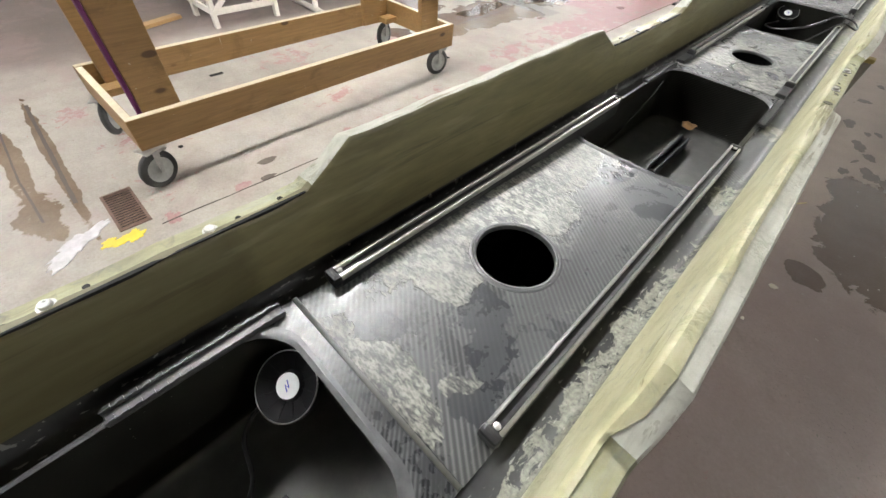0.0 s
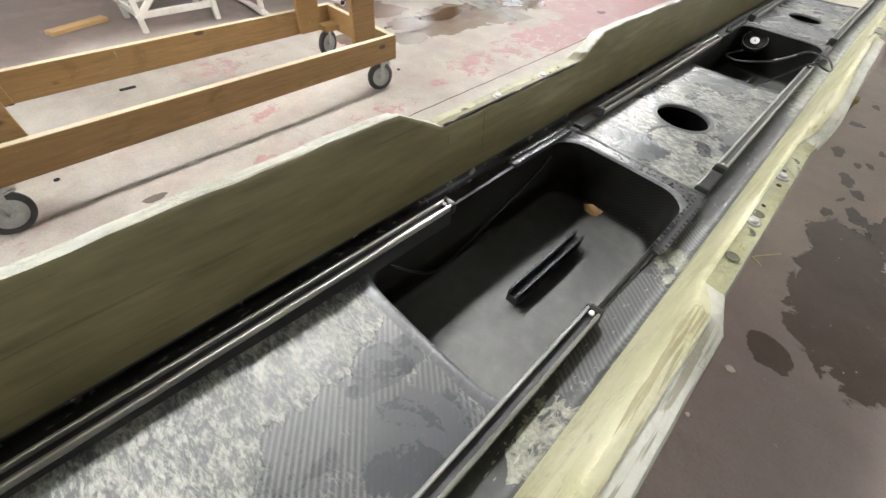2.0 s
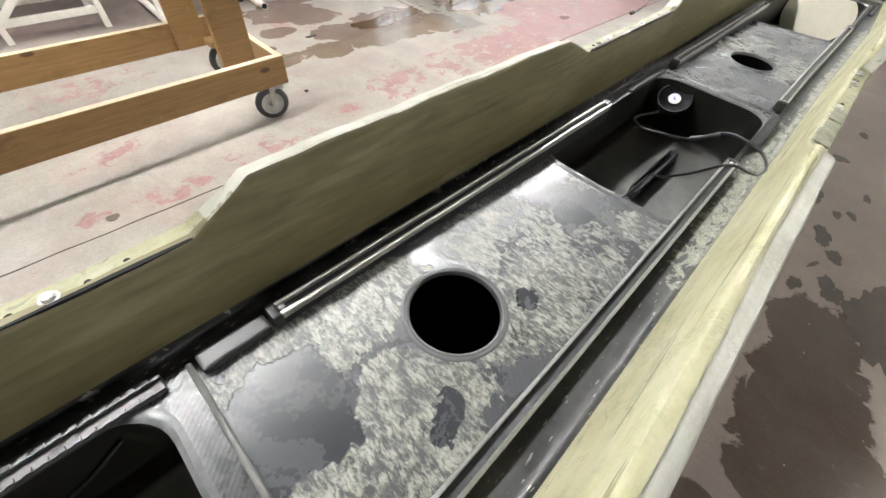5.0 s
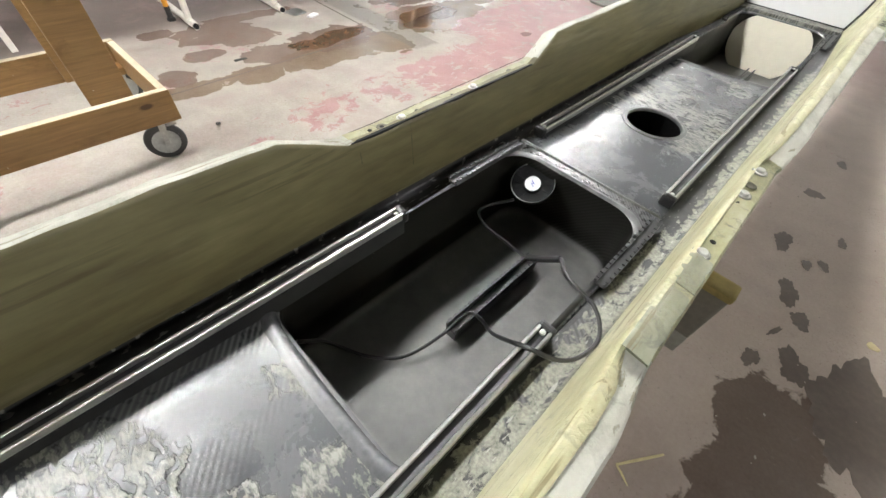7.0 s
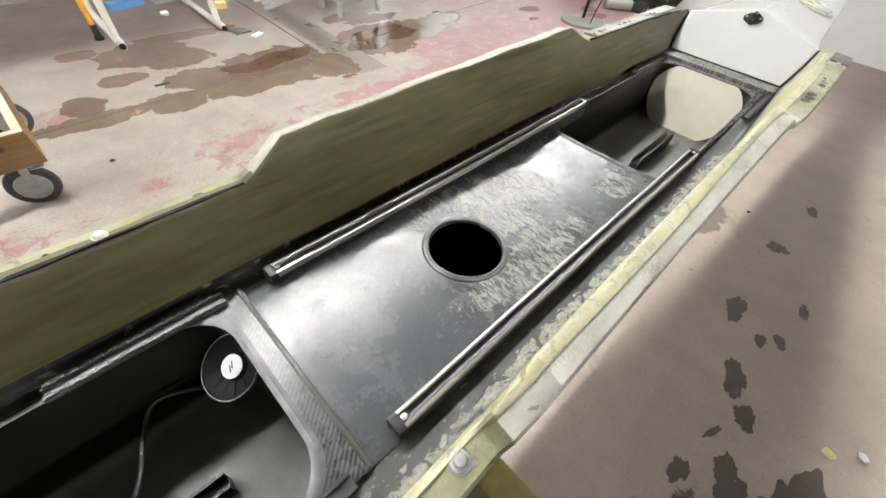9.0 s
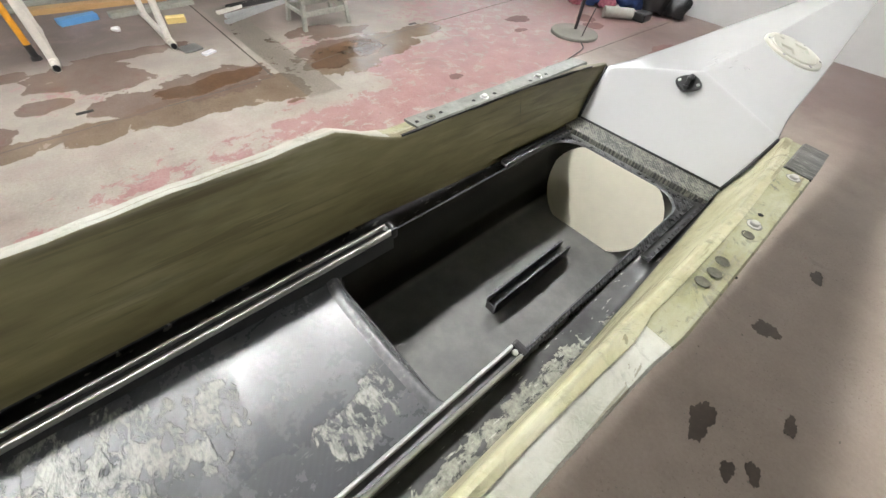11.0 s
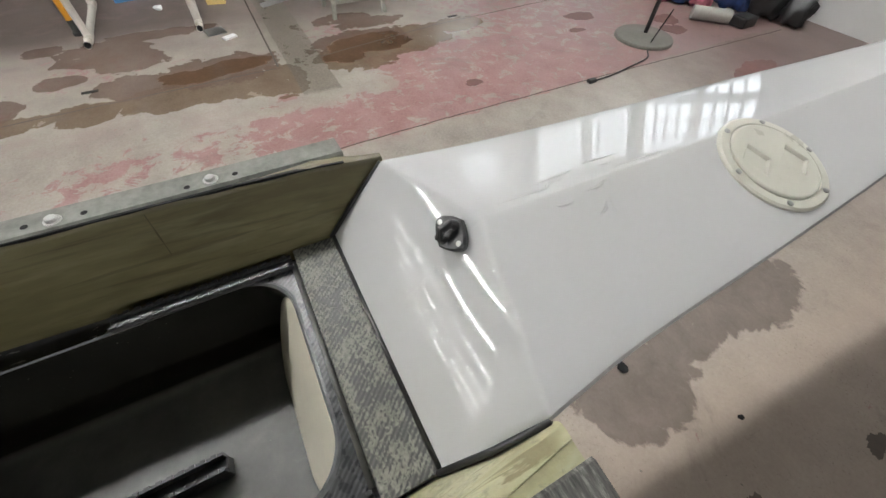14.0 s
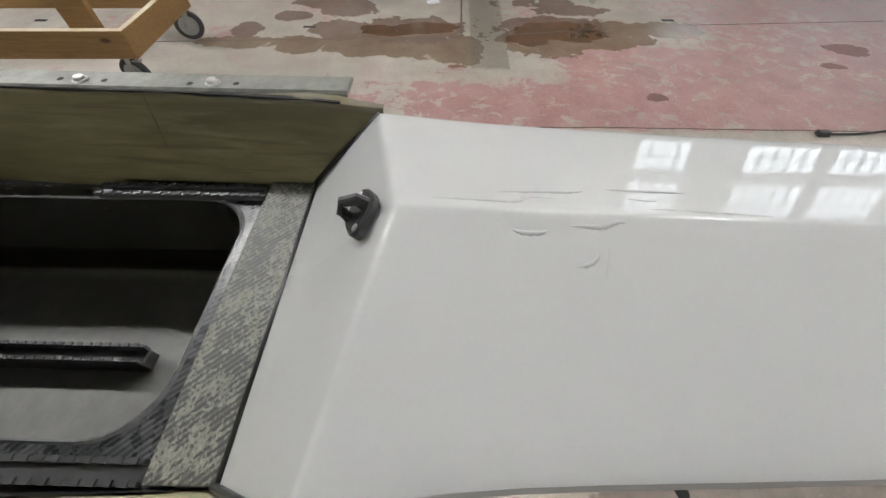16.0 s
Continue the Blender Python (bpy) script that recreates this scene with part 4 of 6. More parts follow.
for s in (-1, 1):
    for y in BOLTS[s]:
        stud("bolt", bolt_mesh, s, y)
        if s > 0:
            stud("washer", washer_mesh, s, y).location.z += 0.0004
    for y in PRINTS[s]:
        dx = random.uniform(-0.002, 0.003)
        stud("washer_print", print_mesh, s, y, dx).location.z += 0.0006
        if s < 0:
            stud("bolt_hole", hole_mesh, s, y, dx).location.z += 0.0006
    for y in PINS[s]:
        stud("bolt_hole", hole_mesh, s, y, random.uniform(-0.003, 0.004))

# backing plates at the bow ends of the flanges
k = Mat("dark_brushed_plate", 0.42, spec=0.4)
brush = k.noise(120, 5, 0.65, stretch=(0.30, 1.6, 1, 0.5), distort=0.2)
M_BRUSHED = k.done(k.ramp(brush, (0.36, (0.038, 0.038, 0.036)), (0.54, (0.105, 0.104, 0.096)), (0.68, (0.27, 0.27, 0.25))), k.math("ADD", k.math("MULTIPLY", brush, 0.3), 0.28), k.bump(brush, 0.3, 0.0006))
for s, a, b in ((-1, 3.49, 3.985), (1, 3.892, 4.036)):
    bm = bmesh.new()
    rows = []
    for y in np.linspace(a, b, 5):
        z = rim_top(s, y)[0] - (0.002 if s > 0 else 0.0)
        c = mid(y)
        x0, x1 = (0.216, 0.2555) if s < 0 else (0.221, 0.2635)
        rows.append([(c + s * p, y, z + q) for p, q in ((x0, 0.0012), (x0 + 0.003, 0.004), (x1, 0.0012), (x1, -0.003), (x0, -0.003))])
    loft(bm, rows, True, True)
    part("backing_plate", bm, M_PLATE if s < 0 else M_BRUSHED, boat, "scuffed grey metal plate" if s < 0 else "dark brushed plate")

# crust of grey-green filler on the starboard flange
M_FILLER = flange_material("grey_green_filler", (0.15, 0.152, 0.11), (0.225, 0.23, 0.165), (0.30, 0.30, 0.225), 0.8)
for a, b in ((2.130, 2.235), (2.243, 2.305)):
    bm = bmesh.new()
    rows = []
    for i in range(9):
        y = a + (b - a) * i / 8
        z = rim_top(1, y)[0] - 0.0012 + 0.0008 * math.sin(i * 2.1)
        rows.append([(mid(y) + p, y, z + q) for p, q in ((0.2105, -0.004), (0.2110, 0.0012), (0.2160, 0.0026), (0.2260 + 0.0012 * math.sin(i * 1.7), 0.0014), (0.2385 - 0.001 * (i % 3), -0.0004), (0.2385 - 0.001 * (i % 3), -0.006))])
    loft(bm, rows, True, True)
    part("filler_patch", bm, M_FILLER, boat, "rough grey-green filler on the flange", "auto")

# dark strips painting the shadow gap between the flange strips and the wall's edge
for a, b in ((-0.375, 0.03), (0.885, 1.31), (2.135, 2.575), (3.455, 3.98)):
    bm = bmesh.new()
    rows = []
    for i in range(9):
        y = a + (b - a) * i / 8
        t, z, c, w = ridge_half(y), table(TOP, y), mid(y), 0.0022 + 0.0008 * math.sin(i * 2.1)
        rows.append([(c - t - 0.0035 - p, y, z + q) for p, q in ((w, -0.002), (w, 0.0018), (-w, 0.0018), (-w, -0.002))])
    loft(bm, rows, True, True)
    part("flange_gap_shade", bm, M_DARK, boat, "dark strip for the shadow gap beside the flange")

M_LIPEDGE = plain("worn_carbon_edge", (0.115, 0.118, 0.122), 0.24, vary=0.35, scale=120)
def twill_material(name):
    """Glossy dark twill, the ribs dulled in places."""
    k = Mat(name, 0.28, spec=0.55)
    ribs = k.wave(62, 0.0, 0, stretch=(1, 1, 0, -0.75), axis="X")
    worn = k.ramp(k.noise(22, 4, 0.6), (0.38, 0.15), (0.62, 1.0))
    col = k.ramp(k.math("MULTIPLY", ribs, worn), (0.1, (0.020, 0.021, 0.023)), (0.9, (0.098, 0.100, 0.104)))
    rub = k.step(k.noise(60, 5, 0.65, distort=0.6), 0.62, 0.72)
    col = k.mix(k.math("MULTIPLY", rub, 0.4), col, (0.24, 0.24, 0.225))
    return k.done(col, k.math("ADD", k.math("MULTIPLY", k.noise(90, 4), 0.16), 0.20), k.bump(ribs, 0.10, 0.0006))


M_FRAME = twill_material("worn_twill_frame")
M_RING = plain("grey_satin_laminate", (0.058, 0.060, 0.062), 0.34, vary=0.2, scale=60)
# decks under the sliding seats, with round hatch openings


def deck_z(x, y, u):
    """Height of a seat deck: level at its start, falling towards the well at its end (u = 1)."""
    return DECK + sheer(y) - 0.004 - 0.004 * smooth01(0.85, 1.0, abs(x) / 0.152) - (0.009 + 0.003 * (1 - (x / 0.152) ** 2) - 0.004 * x / 0.152) * smooth01(0.35, 1.0, u)


def lip_line(x):
    """How far the deck's end runs on towards the well: rounded into the rails at both sides."""
    return -0.004 * (1 - (x / 0.152) ** 2) + 0.013 * max(0.0, (abs(x) - 0.095) / 0.05) ** 2


def deck_lip(y1):
    """The rolled edge where a seat deck turns down into the foot well."""
    bm = bmesh.new()
    rows = []
    for i in range(21):
        x = -0.146 + 0.292 * i / 20
        y, z = y1 + lip_line(x), deck_z(x, y1, 1.0)
        r = 0.0125
        row = [(mid(y1) + x, y - 0.009, z - 0.0005), (mid(y1) + x, y - 0.005, z + 0.0012), (mid(y1) + x, y - 0.001, z + 0.0026)]
        for j in range(1, 8):
            a = math.pi / 2 * j / 7
            row.append((mid(y1) + x, y + r * math.sin(a), z + 0.0028 - r * (1 - math.cos(a))))
        rows.append(row + [(mid(y1) + x, y + r, z - 0.06)])
    loft(bm, rows, False)
    part("deck_lip", bm, M_LIPEDGE, boat, "rolled twill edge of the seat deck", True)


def deck_sheet(y0, y1, hole, material, name):
    bm = bmesh.new()
    n = 64
    hx, w = 0.0, 0.152
    r = 0.0615
    rings = []
    hy = hole if hole else 0.5 * (y0 + y1)
    inner = r if hole else 0.001
    for k in range(13):
        t = k / 12
        ring = []
        for i in range(n):
            a = 2 * math.pi * (i + 0.5) / n
            ca, sa = math.cos(a), math.sin(a)
            xe = w
            d = min(w / abs(ca) if abs(ca) > 1e-6 else 9, ((y1 - hy) if sa > 0 else (hy - y0)) / abs(sa) if abs(sa) > 1e-6 else 9)
            q = inner + (d - inner) * t ** 1.2
            x, y = hx + q * ca, hy + q * sa
            u = (y - y0) / (y1 - y0)
            c = mid(y)
            ring.append((c + x, y + lip_line(x) * smooth01(0.8, 1.0, u), deck_z(x, y, u) + 0.002 * math.exp(-((q - r) / 0.03) ** 2)))
        rings.append(ring)
    # snap the corner samples to the true corners
    outer = rings[-1]
    for cxs, cys in ((w, y1), (-w, y1), (w, y0), (-w, y0)):
        i = min(range(n), key=lambda j: (outer[j][0] - cxs - mid(outer[j][1])) ** 2 + (outer[j][1] - cys) ** 2)
        outer[i] = (mid(cys) + cxs, cys, outer[i][2])
    loft(bm, rings)
    return part(name, bm, material, boat, "", True)


for (a, b), (hy, ok) in zip(SEATS, HOLES):
    deck_sheet(a, b, hy if ok is not None else None, M_DECK, "seat_deck")
    deck_lip(b)
    if ok is None:
        continue
    bm = bmesh.new()
    z = DECK + sheer(hy)
    m = Matrix.Translation((mid(hy), hy, z - 0.003))
    lathe(bm, ((0.0725, -0.0004), (0.0715, 0.0012), (0.0690, 0.0020), (0.0665, 0.0014), (0.0645, 0.0024), (0.0625, 0.0020), (0.0612, -0.0005), (0.0606, -0.004)), 48, m, (False, False))
    part("hatch_ring", bm, M_RING, boat, "grey laminate hatch rim", "auto")
    # hatch cavity: the hull's inner shade is put into its near-black colour
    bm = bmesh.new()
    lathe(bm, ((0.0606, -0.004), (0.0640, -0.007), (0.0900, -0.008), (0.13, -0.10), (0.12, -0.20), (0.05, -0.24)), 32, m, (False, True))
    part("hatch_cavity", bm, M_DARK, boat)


def rounded(x0, x1, y0, y1, rn, rf, n=8):
    """A rectangle of the plan with its corners rounded, rn at y0 and rf at y1."""
    out = []
    rn, rf = min(rn, 0.48 * (x1 - x0)), min(rf, 0.48 * (x1 - x0))
    for cx, cy, r, a0 in ((x1 - rf, y1 - rf, rf, 0), (x0 + rf, y1 - rf, rf, 90), (x0 + rn, y0 + rn, rn, 180), (x1 - rn, y0 + rn, rn, 270)):
        for i in range(n + 1):
            a = radians(a0 + 90 * i / n)
            out.append((cx + r * math.cos(a), cy + r * math.sin(a)))
    return out


def well(i, y0, y1):
    z = DECK + sheer(0.5 * (y0 + y1)) - 0.002
    c = mid(0.5 * (y0 + y1))
    last = i == len(WELLS) - 1
    rings = []
    half = 0.139

    def dip(y, dz):
        return 0.040 * (1 - smooth01(y0 + 0.002, y0 + 0.022, y)) * (dz > -0.02)

    rw = 0.45 if last else 1.0
    for dz, inset, far in ((0.0030, -0.010 * rw, -0.012 * rw), (0.0046, -0.005 * rw, -0.006 * rw), (0.002, 0.0, 0.0), (-0.010, 0.001, 0.002), (-0.05, 0.0, 0.014), (-0.10, 0.001, 0.030), (-0.138, 0.002, 0.036), (-0.149, 0.005, 0.032), (-0.155, 0.011, 0.024), (-0.1575, 0.018, 0.014), (-0.158, 0.026, 0.004)):
        o = rounded(c - half + inset, c + half - inset, y0 + inset, y1 + (far if dz < 0 else -far), 0.020, 0.060)
        rings.append([(x, y, z + dz - dip(y, dz)) for x, y in o])
    bm = bmesh.new()
    rim = bmesh.new()
    loft(rim, [[(x, y, h + 0.0006) for x, y, h in r] for r in rings[:3]])
    part("well_rim", rim, M_LIPEDGE if last else M_RIM, boat, "worn grey rim of the foot well", "auto")
    rows = loft(bm, rings)
    bm.faces.new(rows[-1])
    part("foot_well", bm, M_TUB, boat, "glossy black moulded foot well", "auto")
    # the deck frame round the opening
    bm = bmesh.new()
    nxt = min([a for a, b in SEATS if a > y0 + 0.1], default=3.877)
    prv = max(b for a, b in SEATS if b < y1 - 0.1)
    o = rounded(c - half - 0.008 * rw, c + half + 0.008 * rw, y0 - 0.008 * rw, y1 + 0.010 * rw, 0.022, 0.066)
    q = []
    for x, y in o:
        dx, dy = x - c, y - 0.5 * (y0 + y1)
        hy = (nxt if dy > 0 else prv) - 0.5 * (y0 + y1)
        t = min(0.152 / abs(dx) if abs(dx) > 1e-6 else 99, abs(hy) / abs(dy) if abs(dy) > 1e-6 else 99)
        q.append((c + dx * t, 0.5 * (y0 + y1) + dy * t))
    def fz(y, top):
        return z + top - dip(y, 0.0)

    loft(bm, [[(x, y, fz(y, 0.0036)) for x, y in o], [(x, y, fz(y, 0.0015)) for x, y in q], [(x, y, z - 0.030) for x, y in q]])
    part("well_frame", bm, M_FRAME, boat, "satin grey carbon frame of the foot well")
    # raised bead across the far end
    bm = bmesh.new()
    tube(bm, [(c - 0.15, nxt - 0.004, z + 0.002), (c + 0.15, nxt - 0.004, z + 0.0005)], 0.0035, 8)
    part("deck_bead", bm, M_BEAD, boat, "pale resin bead", True)
    # toothed adjusting tracks on both sides and on the floor
    for s in (-1, 1):
        track(c + s * (0.144 + 0.006 * (s > 0) + (0.004 + 0.008 * (s > 0) if last else 0)), y1 - (0.180 if not last else 0.20), y1 + (0.016 if not last else 0.016), z + 0.002, 0.010, s)
    fy = y1 - 0.33 if not last else 3.475
    track(c + (0.012, 0.009, 0.012, 0.016)[i], fy + 0.005, fy + 0.235, z - 0.158, 0.036, 0, 0.0118)


def track(x, y0, y1, z, h, s, w=0.0095):
    """Two toothed strips on a black bar."""
    bm = bmesh.new()
    box(bm, (x - w, y0, z), (x + w, y1, z + h * 0.62), 0.0015, seg=1)
    for q in (-1, 1):
        box(bm, (x + q * w - 0.0038 * (q > 0), y0, z + h * 0.6), (x + q * w + 0.0038 * (q < 0), y1, z + h), 0.0)
        n = int((y1 - y0) / 0.0125)
        for i in range(n):
            y = y0 + 0.004 + i * 0.0125
            box(bm, (x + q * w - 0.0038 * (q > 0) - 0.0006, y, z + h), (x + q * w + 0.0038 * (q < 0) + 0.0006, y + 0.0065, z + h + 0.0022))
    part("toothed_track", bm, M_TRACK, boat, "black toothed footplate track")


M_RIM = plain("worn_grey_rim", (0.085, 0.087, 0.090), 0.34, vary=0.7, scale=45, bump=0.2)
M_BEAD = plain("pale_resin", (0.15, 0.152, 0.145), 0.4, vary=0.3, scale=90, bump=0.4)
M_TRACK = plain("grey_black_nylon", (0.045, 0.046, 0.048), 0.36, vary=0.3, scale=90, bump=0.2)
for i, (a, b) in enumerate(WELLS):
    well(i, a, b)

# narrow side decks between the tracks and the gunwales
for s in (-1, 1):
    bm = bmesh.new()
    rows = []
    for y in np.arange(-1.4, 3.94, 0.05):
        c, zz, e = mid(y), DECK + sheer(y) - (0.007 if s > 0 else 0.024), base_half(y)
        up = 0.35 if s > 0 else 1.0 - 0.8 * smooth01(3.2, 3.6, y)
        rows.append([(c + s * p, y, zz + q) for p, q in ((0.146, -0.003), (0.165, 0.0), (e - 0.014, 0.0005), (e - 0.006, 0.002), (e - 0.001, 0.002 + 0.006 * up), (e + 0.001, 0.003 + 0.014 * up), (e + 0.0022, 0.003 + 0.022 * up))])
    loft(bm, rows, False)
    part("side_deck", bm, M_LEDGE if s > 0 else M_LEDGE_SHADED, boat, "black carbon side deck smeared with resin", True)

# sliding-seat rails
M_RAIL = plain("dull_grey_aluminium", (0.58, 0.58, 0.56), 0.32, 0.85, vary=0.05, scale=20)


def rail(s, y0, y1, block):
    y = 0.5 * (y0 + y1)
    c, z = mid(y) + s * 0.14, DECK + sheer(y) - 0.004
    body = ((-0.0114, -0.022), (-0.0114, 0.0092), (0.0114, 0.0092), (0.0114, -0.022))
    ridge = ((0.0060, 0.0085), (0.0058, 0.0195), (0.0068, 0.0208), (0.0095, 0.0206), (0.0108, 0.0190), (0.0108, 0.0085))
    chan = ((-0.0064, 0.0085), (-0.0064, 0.0125), (0.0, 0.0118), (0.0064, 0.0125), (0.0064, 0.0085))

    def run(sec):
        return [[(mid(v) + s * 0.14 + p, v, DECK + sheer(v) - 0.004 + q) for p, q in sec] for v in (y0 + 0.012, 0.75 * y0 + 0.25 * y1, y, 0.25 * y0 + 0.75 * y1, y1 - 0.010)]

    bm = bmesh.new()
    for q in (-1, 1):
        loft(bm, run([(q * p, h) for p, h in ridge]), True, True)
    r = part("slide_rail", bm, M_RAIL, boat, "grooved aluminium sliding-seat rail")
    # groove floor given a dark finish for the shade between the ridges
    bm = bmesh.new()
    loft(bm, run(chan), True, True)
    part("rail_groove", bm, M_ALU_DARK, r, "wheel groove in a dark shaded tone")
    bm = bmesh.new()
    loft(bm, run(body), True, True)
    part("rail_bed", bm, M_BLACK, r, "black rail bed")
    for v, e in ((y0, 1), (y1, -1)):
        bm = bmesh.new()
        zz = DECK + sheer(v) - 0.004
        box(bm, (mid(v) + s * 0.14 - 0.0125, min(v, v + e * 0.014), zz), (mid(v) + s * 0.14 + 0.0125, max(v, v + e * 0.014), zz + 0.0215), 0.005)
        part("end_cap", bm, M_BLACK, r, "black plastic end cap")
        bm = bmesh.new()
        lathe(bm, ((0.0045, 0), (0.004, 0.002), (0.001, 0.0028)), 10, Matrix.Translation((mid(v) + s * 0.14, v + e * 0.017, zz + 0.0185)))
        part("screw", bm, M_STEEL, r)
    if block:
        bm = bmesh.new()
        box(bm, (c - 0.013, y0 - 0.085, z), (c + 0.013, y0 - 0.004, z + 0.012), 0.004)
        part("stop_block", bm, M_BLACK, r, "black rubber stop block")


for i, (a, b) in enumerate(RAILS):
    for s in (-1, 1):
        rail(s, a, b, i == 2)

# cream bulkhead closing the bow well, and the strip behind the bow deck
bm = bmesh.new()
c = mid(3.86)
o = [(x, z) for x, z in rounded(-0.142, 0.124, 0.784, 0.957, 0.108, 0.03)]
rows = []
for d in (0.0, 0.006):
    rows.append([(c + x + 0.006, 3.800 + (z - 0.80) * 0.36 + d, z) for x, z in o])
loft(bm, rows, True, True)
part("bulkhead", bm, M_CREAM, boat, "cream painted D-shaped bulkhead")
bm = bmesh.new()
z = DECK + sheer(3.95)
box(bm, (mid(4) - 0.166, 3.878, z - 0.012), (mid(4) + 0.166, 3.945, z + 0.0045), 0.002)
part("bow_strip", bm, M_STRIP, boat, "resin-crusted strip before the bow deck")

# white bow deck
BW = ((4.0, 0.190), (4.06, 0.181), (4.13, 0.172), (4.2, 0.167), (4.3, 0.161), (4.6, 0.145), (5.0, 0.121), (5.4, 0.098), (6.2, 0.05), (7.0, 0.005))


def bow_mid(y):
    return mid(y) + 0.004 * smooth01(4.03, 4.4, y)


def bow_edge(y):
    return table(((4.0, 1.062), (4.3, 1.060), (7.0, 1.050)), y)


def bow_ridge(y):
    return table(((4.0, 1.106), (4.1, 1.105), (4.5, 1.096), (7.0, 1.062)), y)


bm = bmesh.new()
US = [-1, -0.985, -0.95, -0.85, -0.7, -0.5, -0.3, -0.15, -0.06, -0.03, -0.016, -0.007, 0, 0.007, 0.016, 0.03, 0.06, 0.15, 0.3, 0.5, 0.7, 0.85, 0.95, 0.985, 1]


def bow_point(u, y):
    a = abs(u)
    ridge = 1 - math.sqrt(a * a + 0.011 ** 2)
    e, r = bow_edge(y), bow_ridge(y)
    roll = -0.006 * smooth01(0.97, 1.0, a) ** 2
    return Vector((bow_mid(y) + u * table(BW, y), y, e + (r - e) * max(0.0, ridge) + roll))


def fold(u):
    return bow_point(u, 4.068 - 0.042 * abs(u))


rows = []
for t in (0.0, 0.15, 0.3, 0.5, 0.7, 0.85, 0.95, 0.982):
    row = []
    for u in US:
        f = fold(u)
        foot = Vector((mid(4) + u * 0.166, 3.934, DECK + sheer(3.95) + 0.001))
        p = foot.lerp(f, t)
        p.z += 0.0022 * math.sin(math.pi * t) * (1 - u * u)
        row.append(p)
    rows.append(row)
for d in (0.0012, 0.004, 0.010):
    rows.append([bow_point(u, 4.068 - 0.042 * abs(u) + d) - Vector((0, 0, 0.0006 * (0.010 - d) / 0.010)) for u in US])
for y in (4.11, 4.15, 4.2, 4.26, 4.33, 4.4, 4.5, 4.6, 4.8, 5.0, 5.2, 5.4, 5.8, 6.2, 6.6, 7.0):
    rows.append([bow_point(u, y) for u in US])
loft(bm, rows, False)
bow = part("bow_deck", bm, M_WHITE, boat, "glossy white gelcoat bow deck with a centre crease", "auto")

for q in (-1, 1):
    bm = bmesh.new()
    tube(bm, [Vector((mid(4) + q * 0.166, 3.934, DECK + sheer(3.95) + 0.004)), Vector((mid(4) + q * 0.166, 3.934, DECK + sheer(3.95) + 0.004)).lerp(fold(q), 0.5) + Vector((q * 0.002, 0, 0.001)), fold(q) + Vector((0, 0, 0.001))], 0.0035, 8)
    part("sealant_bead", bm, M_BLACK, bow, "black sealant bead", True)
bm = bmesh.new()
tube(bm, [(mid(4) - 0.166, 3.937, DECK + sheer(3.95) + 0.005), (mid(4) + 0.166, 3.937, DECK + sheer(3.95) + 0.005)], 0.003, 8)
part("sealant_bead", bm, M_BLACK, bow, "", True)

# cracked and lifted gelcoat along the crease
for j, pts in enumerate(([(4.075, 0.006), (4.12, 0.008), (4.155, 0.009), (4.164, 0.004), (4.172, 0.002), (4.20, 0.003)], [(4.135, -0.004), (4.17, -0.006), (4.20, -0.007), (4.215, -0.011)], [(4.225, -0.014), (4.26, -0.013), (4.30, -0.012)],
                         [(4.150, 0.034), (4.158, 0.037), (4.172, 0.037), (4.178, 0.034)], [(4.190, 0.031), (4.205, 0.031), (4.216, 0.031), (4.228, 0.027), (4.236, 0.027)], [(4.214, 0.048), (4.205, 0.058), (4.192, 0.062)], [(4.222, 0.038), (4.216, 0.060), (4.212, 0.072)],
                         [(4.24, 0.012), (4.30, 0.014), (4.36, 0.017)], [(4.24, -0.002), (4.256, 0.001), (4.27, 0.0)])):
    bm = bmesh.new()
    ps = []
    for y, x in pts:
        ps.append(bow_point((x - bow_mid(y)) / table(BW, y), y) - Vector((0, 0, 0.0006)))
    ps = spline(ps, 6)
    n = len(ps) - 1
    tube(bm, ps, [0.0003 + (0.0024 if j < 6 else 0.0013) * math.sin(math.pi * min(1.0, max(0.0, i / n))) * (0.8 + 0.2 * math.sin(i * 2.7 + j)) for i in range(n + 1)], 6)
    part("crack", bm, M_WHITE, bow, "lifted edge of cracked gelcoat", True)

# hull shell
bm = bmesh.new()
rings = []
for y in (-4.6, -4.2, -3.6, -2.8, -2.0, -1.4, -0.7, 0, 0.7, 1.4, 2.1, 2.8, 3.4, 3.8, 3.95, 4.03, 4.08, 4.16, 4.3, 4.6, 5.0, 5.4, 5.8, 6.2, 6.6, 7.0):
    if y > 4.0:
        w, zt = table(BW, y) * 0.93, bow_edge(y) - table(((4.0, 0.07), (4.06, 0.07), (4.10, 0.010), (7.0, 0.010)), y)
    elif y < -1.4:
        w, zt = table(((-4.6, 0.008), (-2.8, 0.13), (-1.4, 0.222)), y), 1.03
    else:
        w, zt = table(((-1.4, 0.222), (3.4, 0.222), (3.8, 0.215), (4.0, 0.195)), y), 0.99
    k0 = table(((-4.6, 0.85), (-3, 0.66), (0, 0.62), (4, 0.62), (6, 0.70), (7, 0.84)), y)
    ring = []
    for i in range(25):
        a = math.pi * i / 24
        ca, sa = math.cos(a), math.sin(a)
        ring.append((bow_mid(y) + w * 0.985 * math.copysign(abs(ca) ** (0.85 if y < 4.0 else 1.1), ca), y, zt - (zt - k0) * abs(sa) ** 0.9))
    rings.append(ring)
loft(bm, rings, False)
part("hull", bm, M_WHITE, boat, "white moulded hull shell", "auto")
# stern deck behind the aft seat
bm = bmesh.new()
rows = []
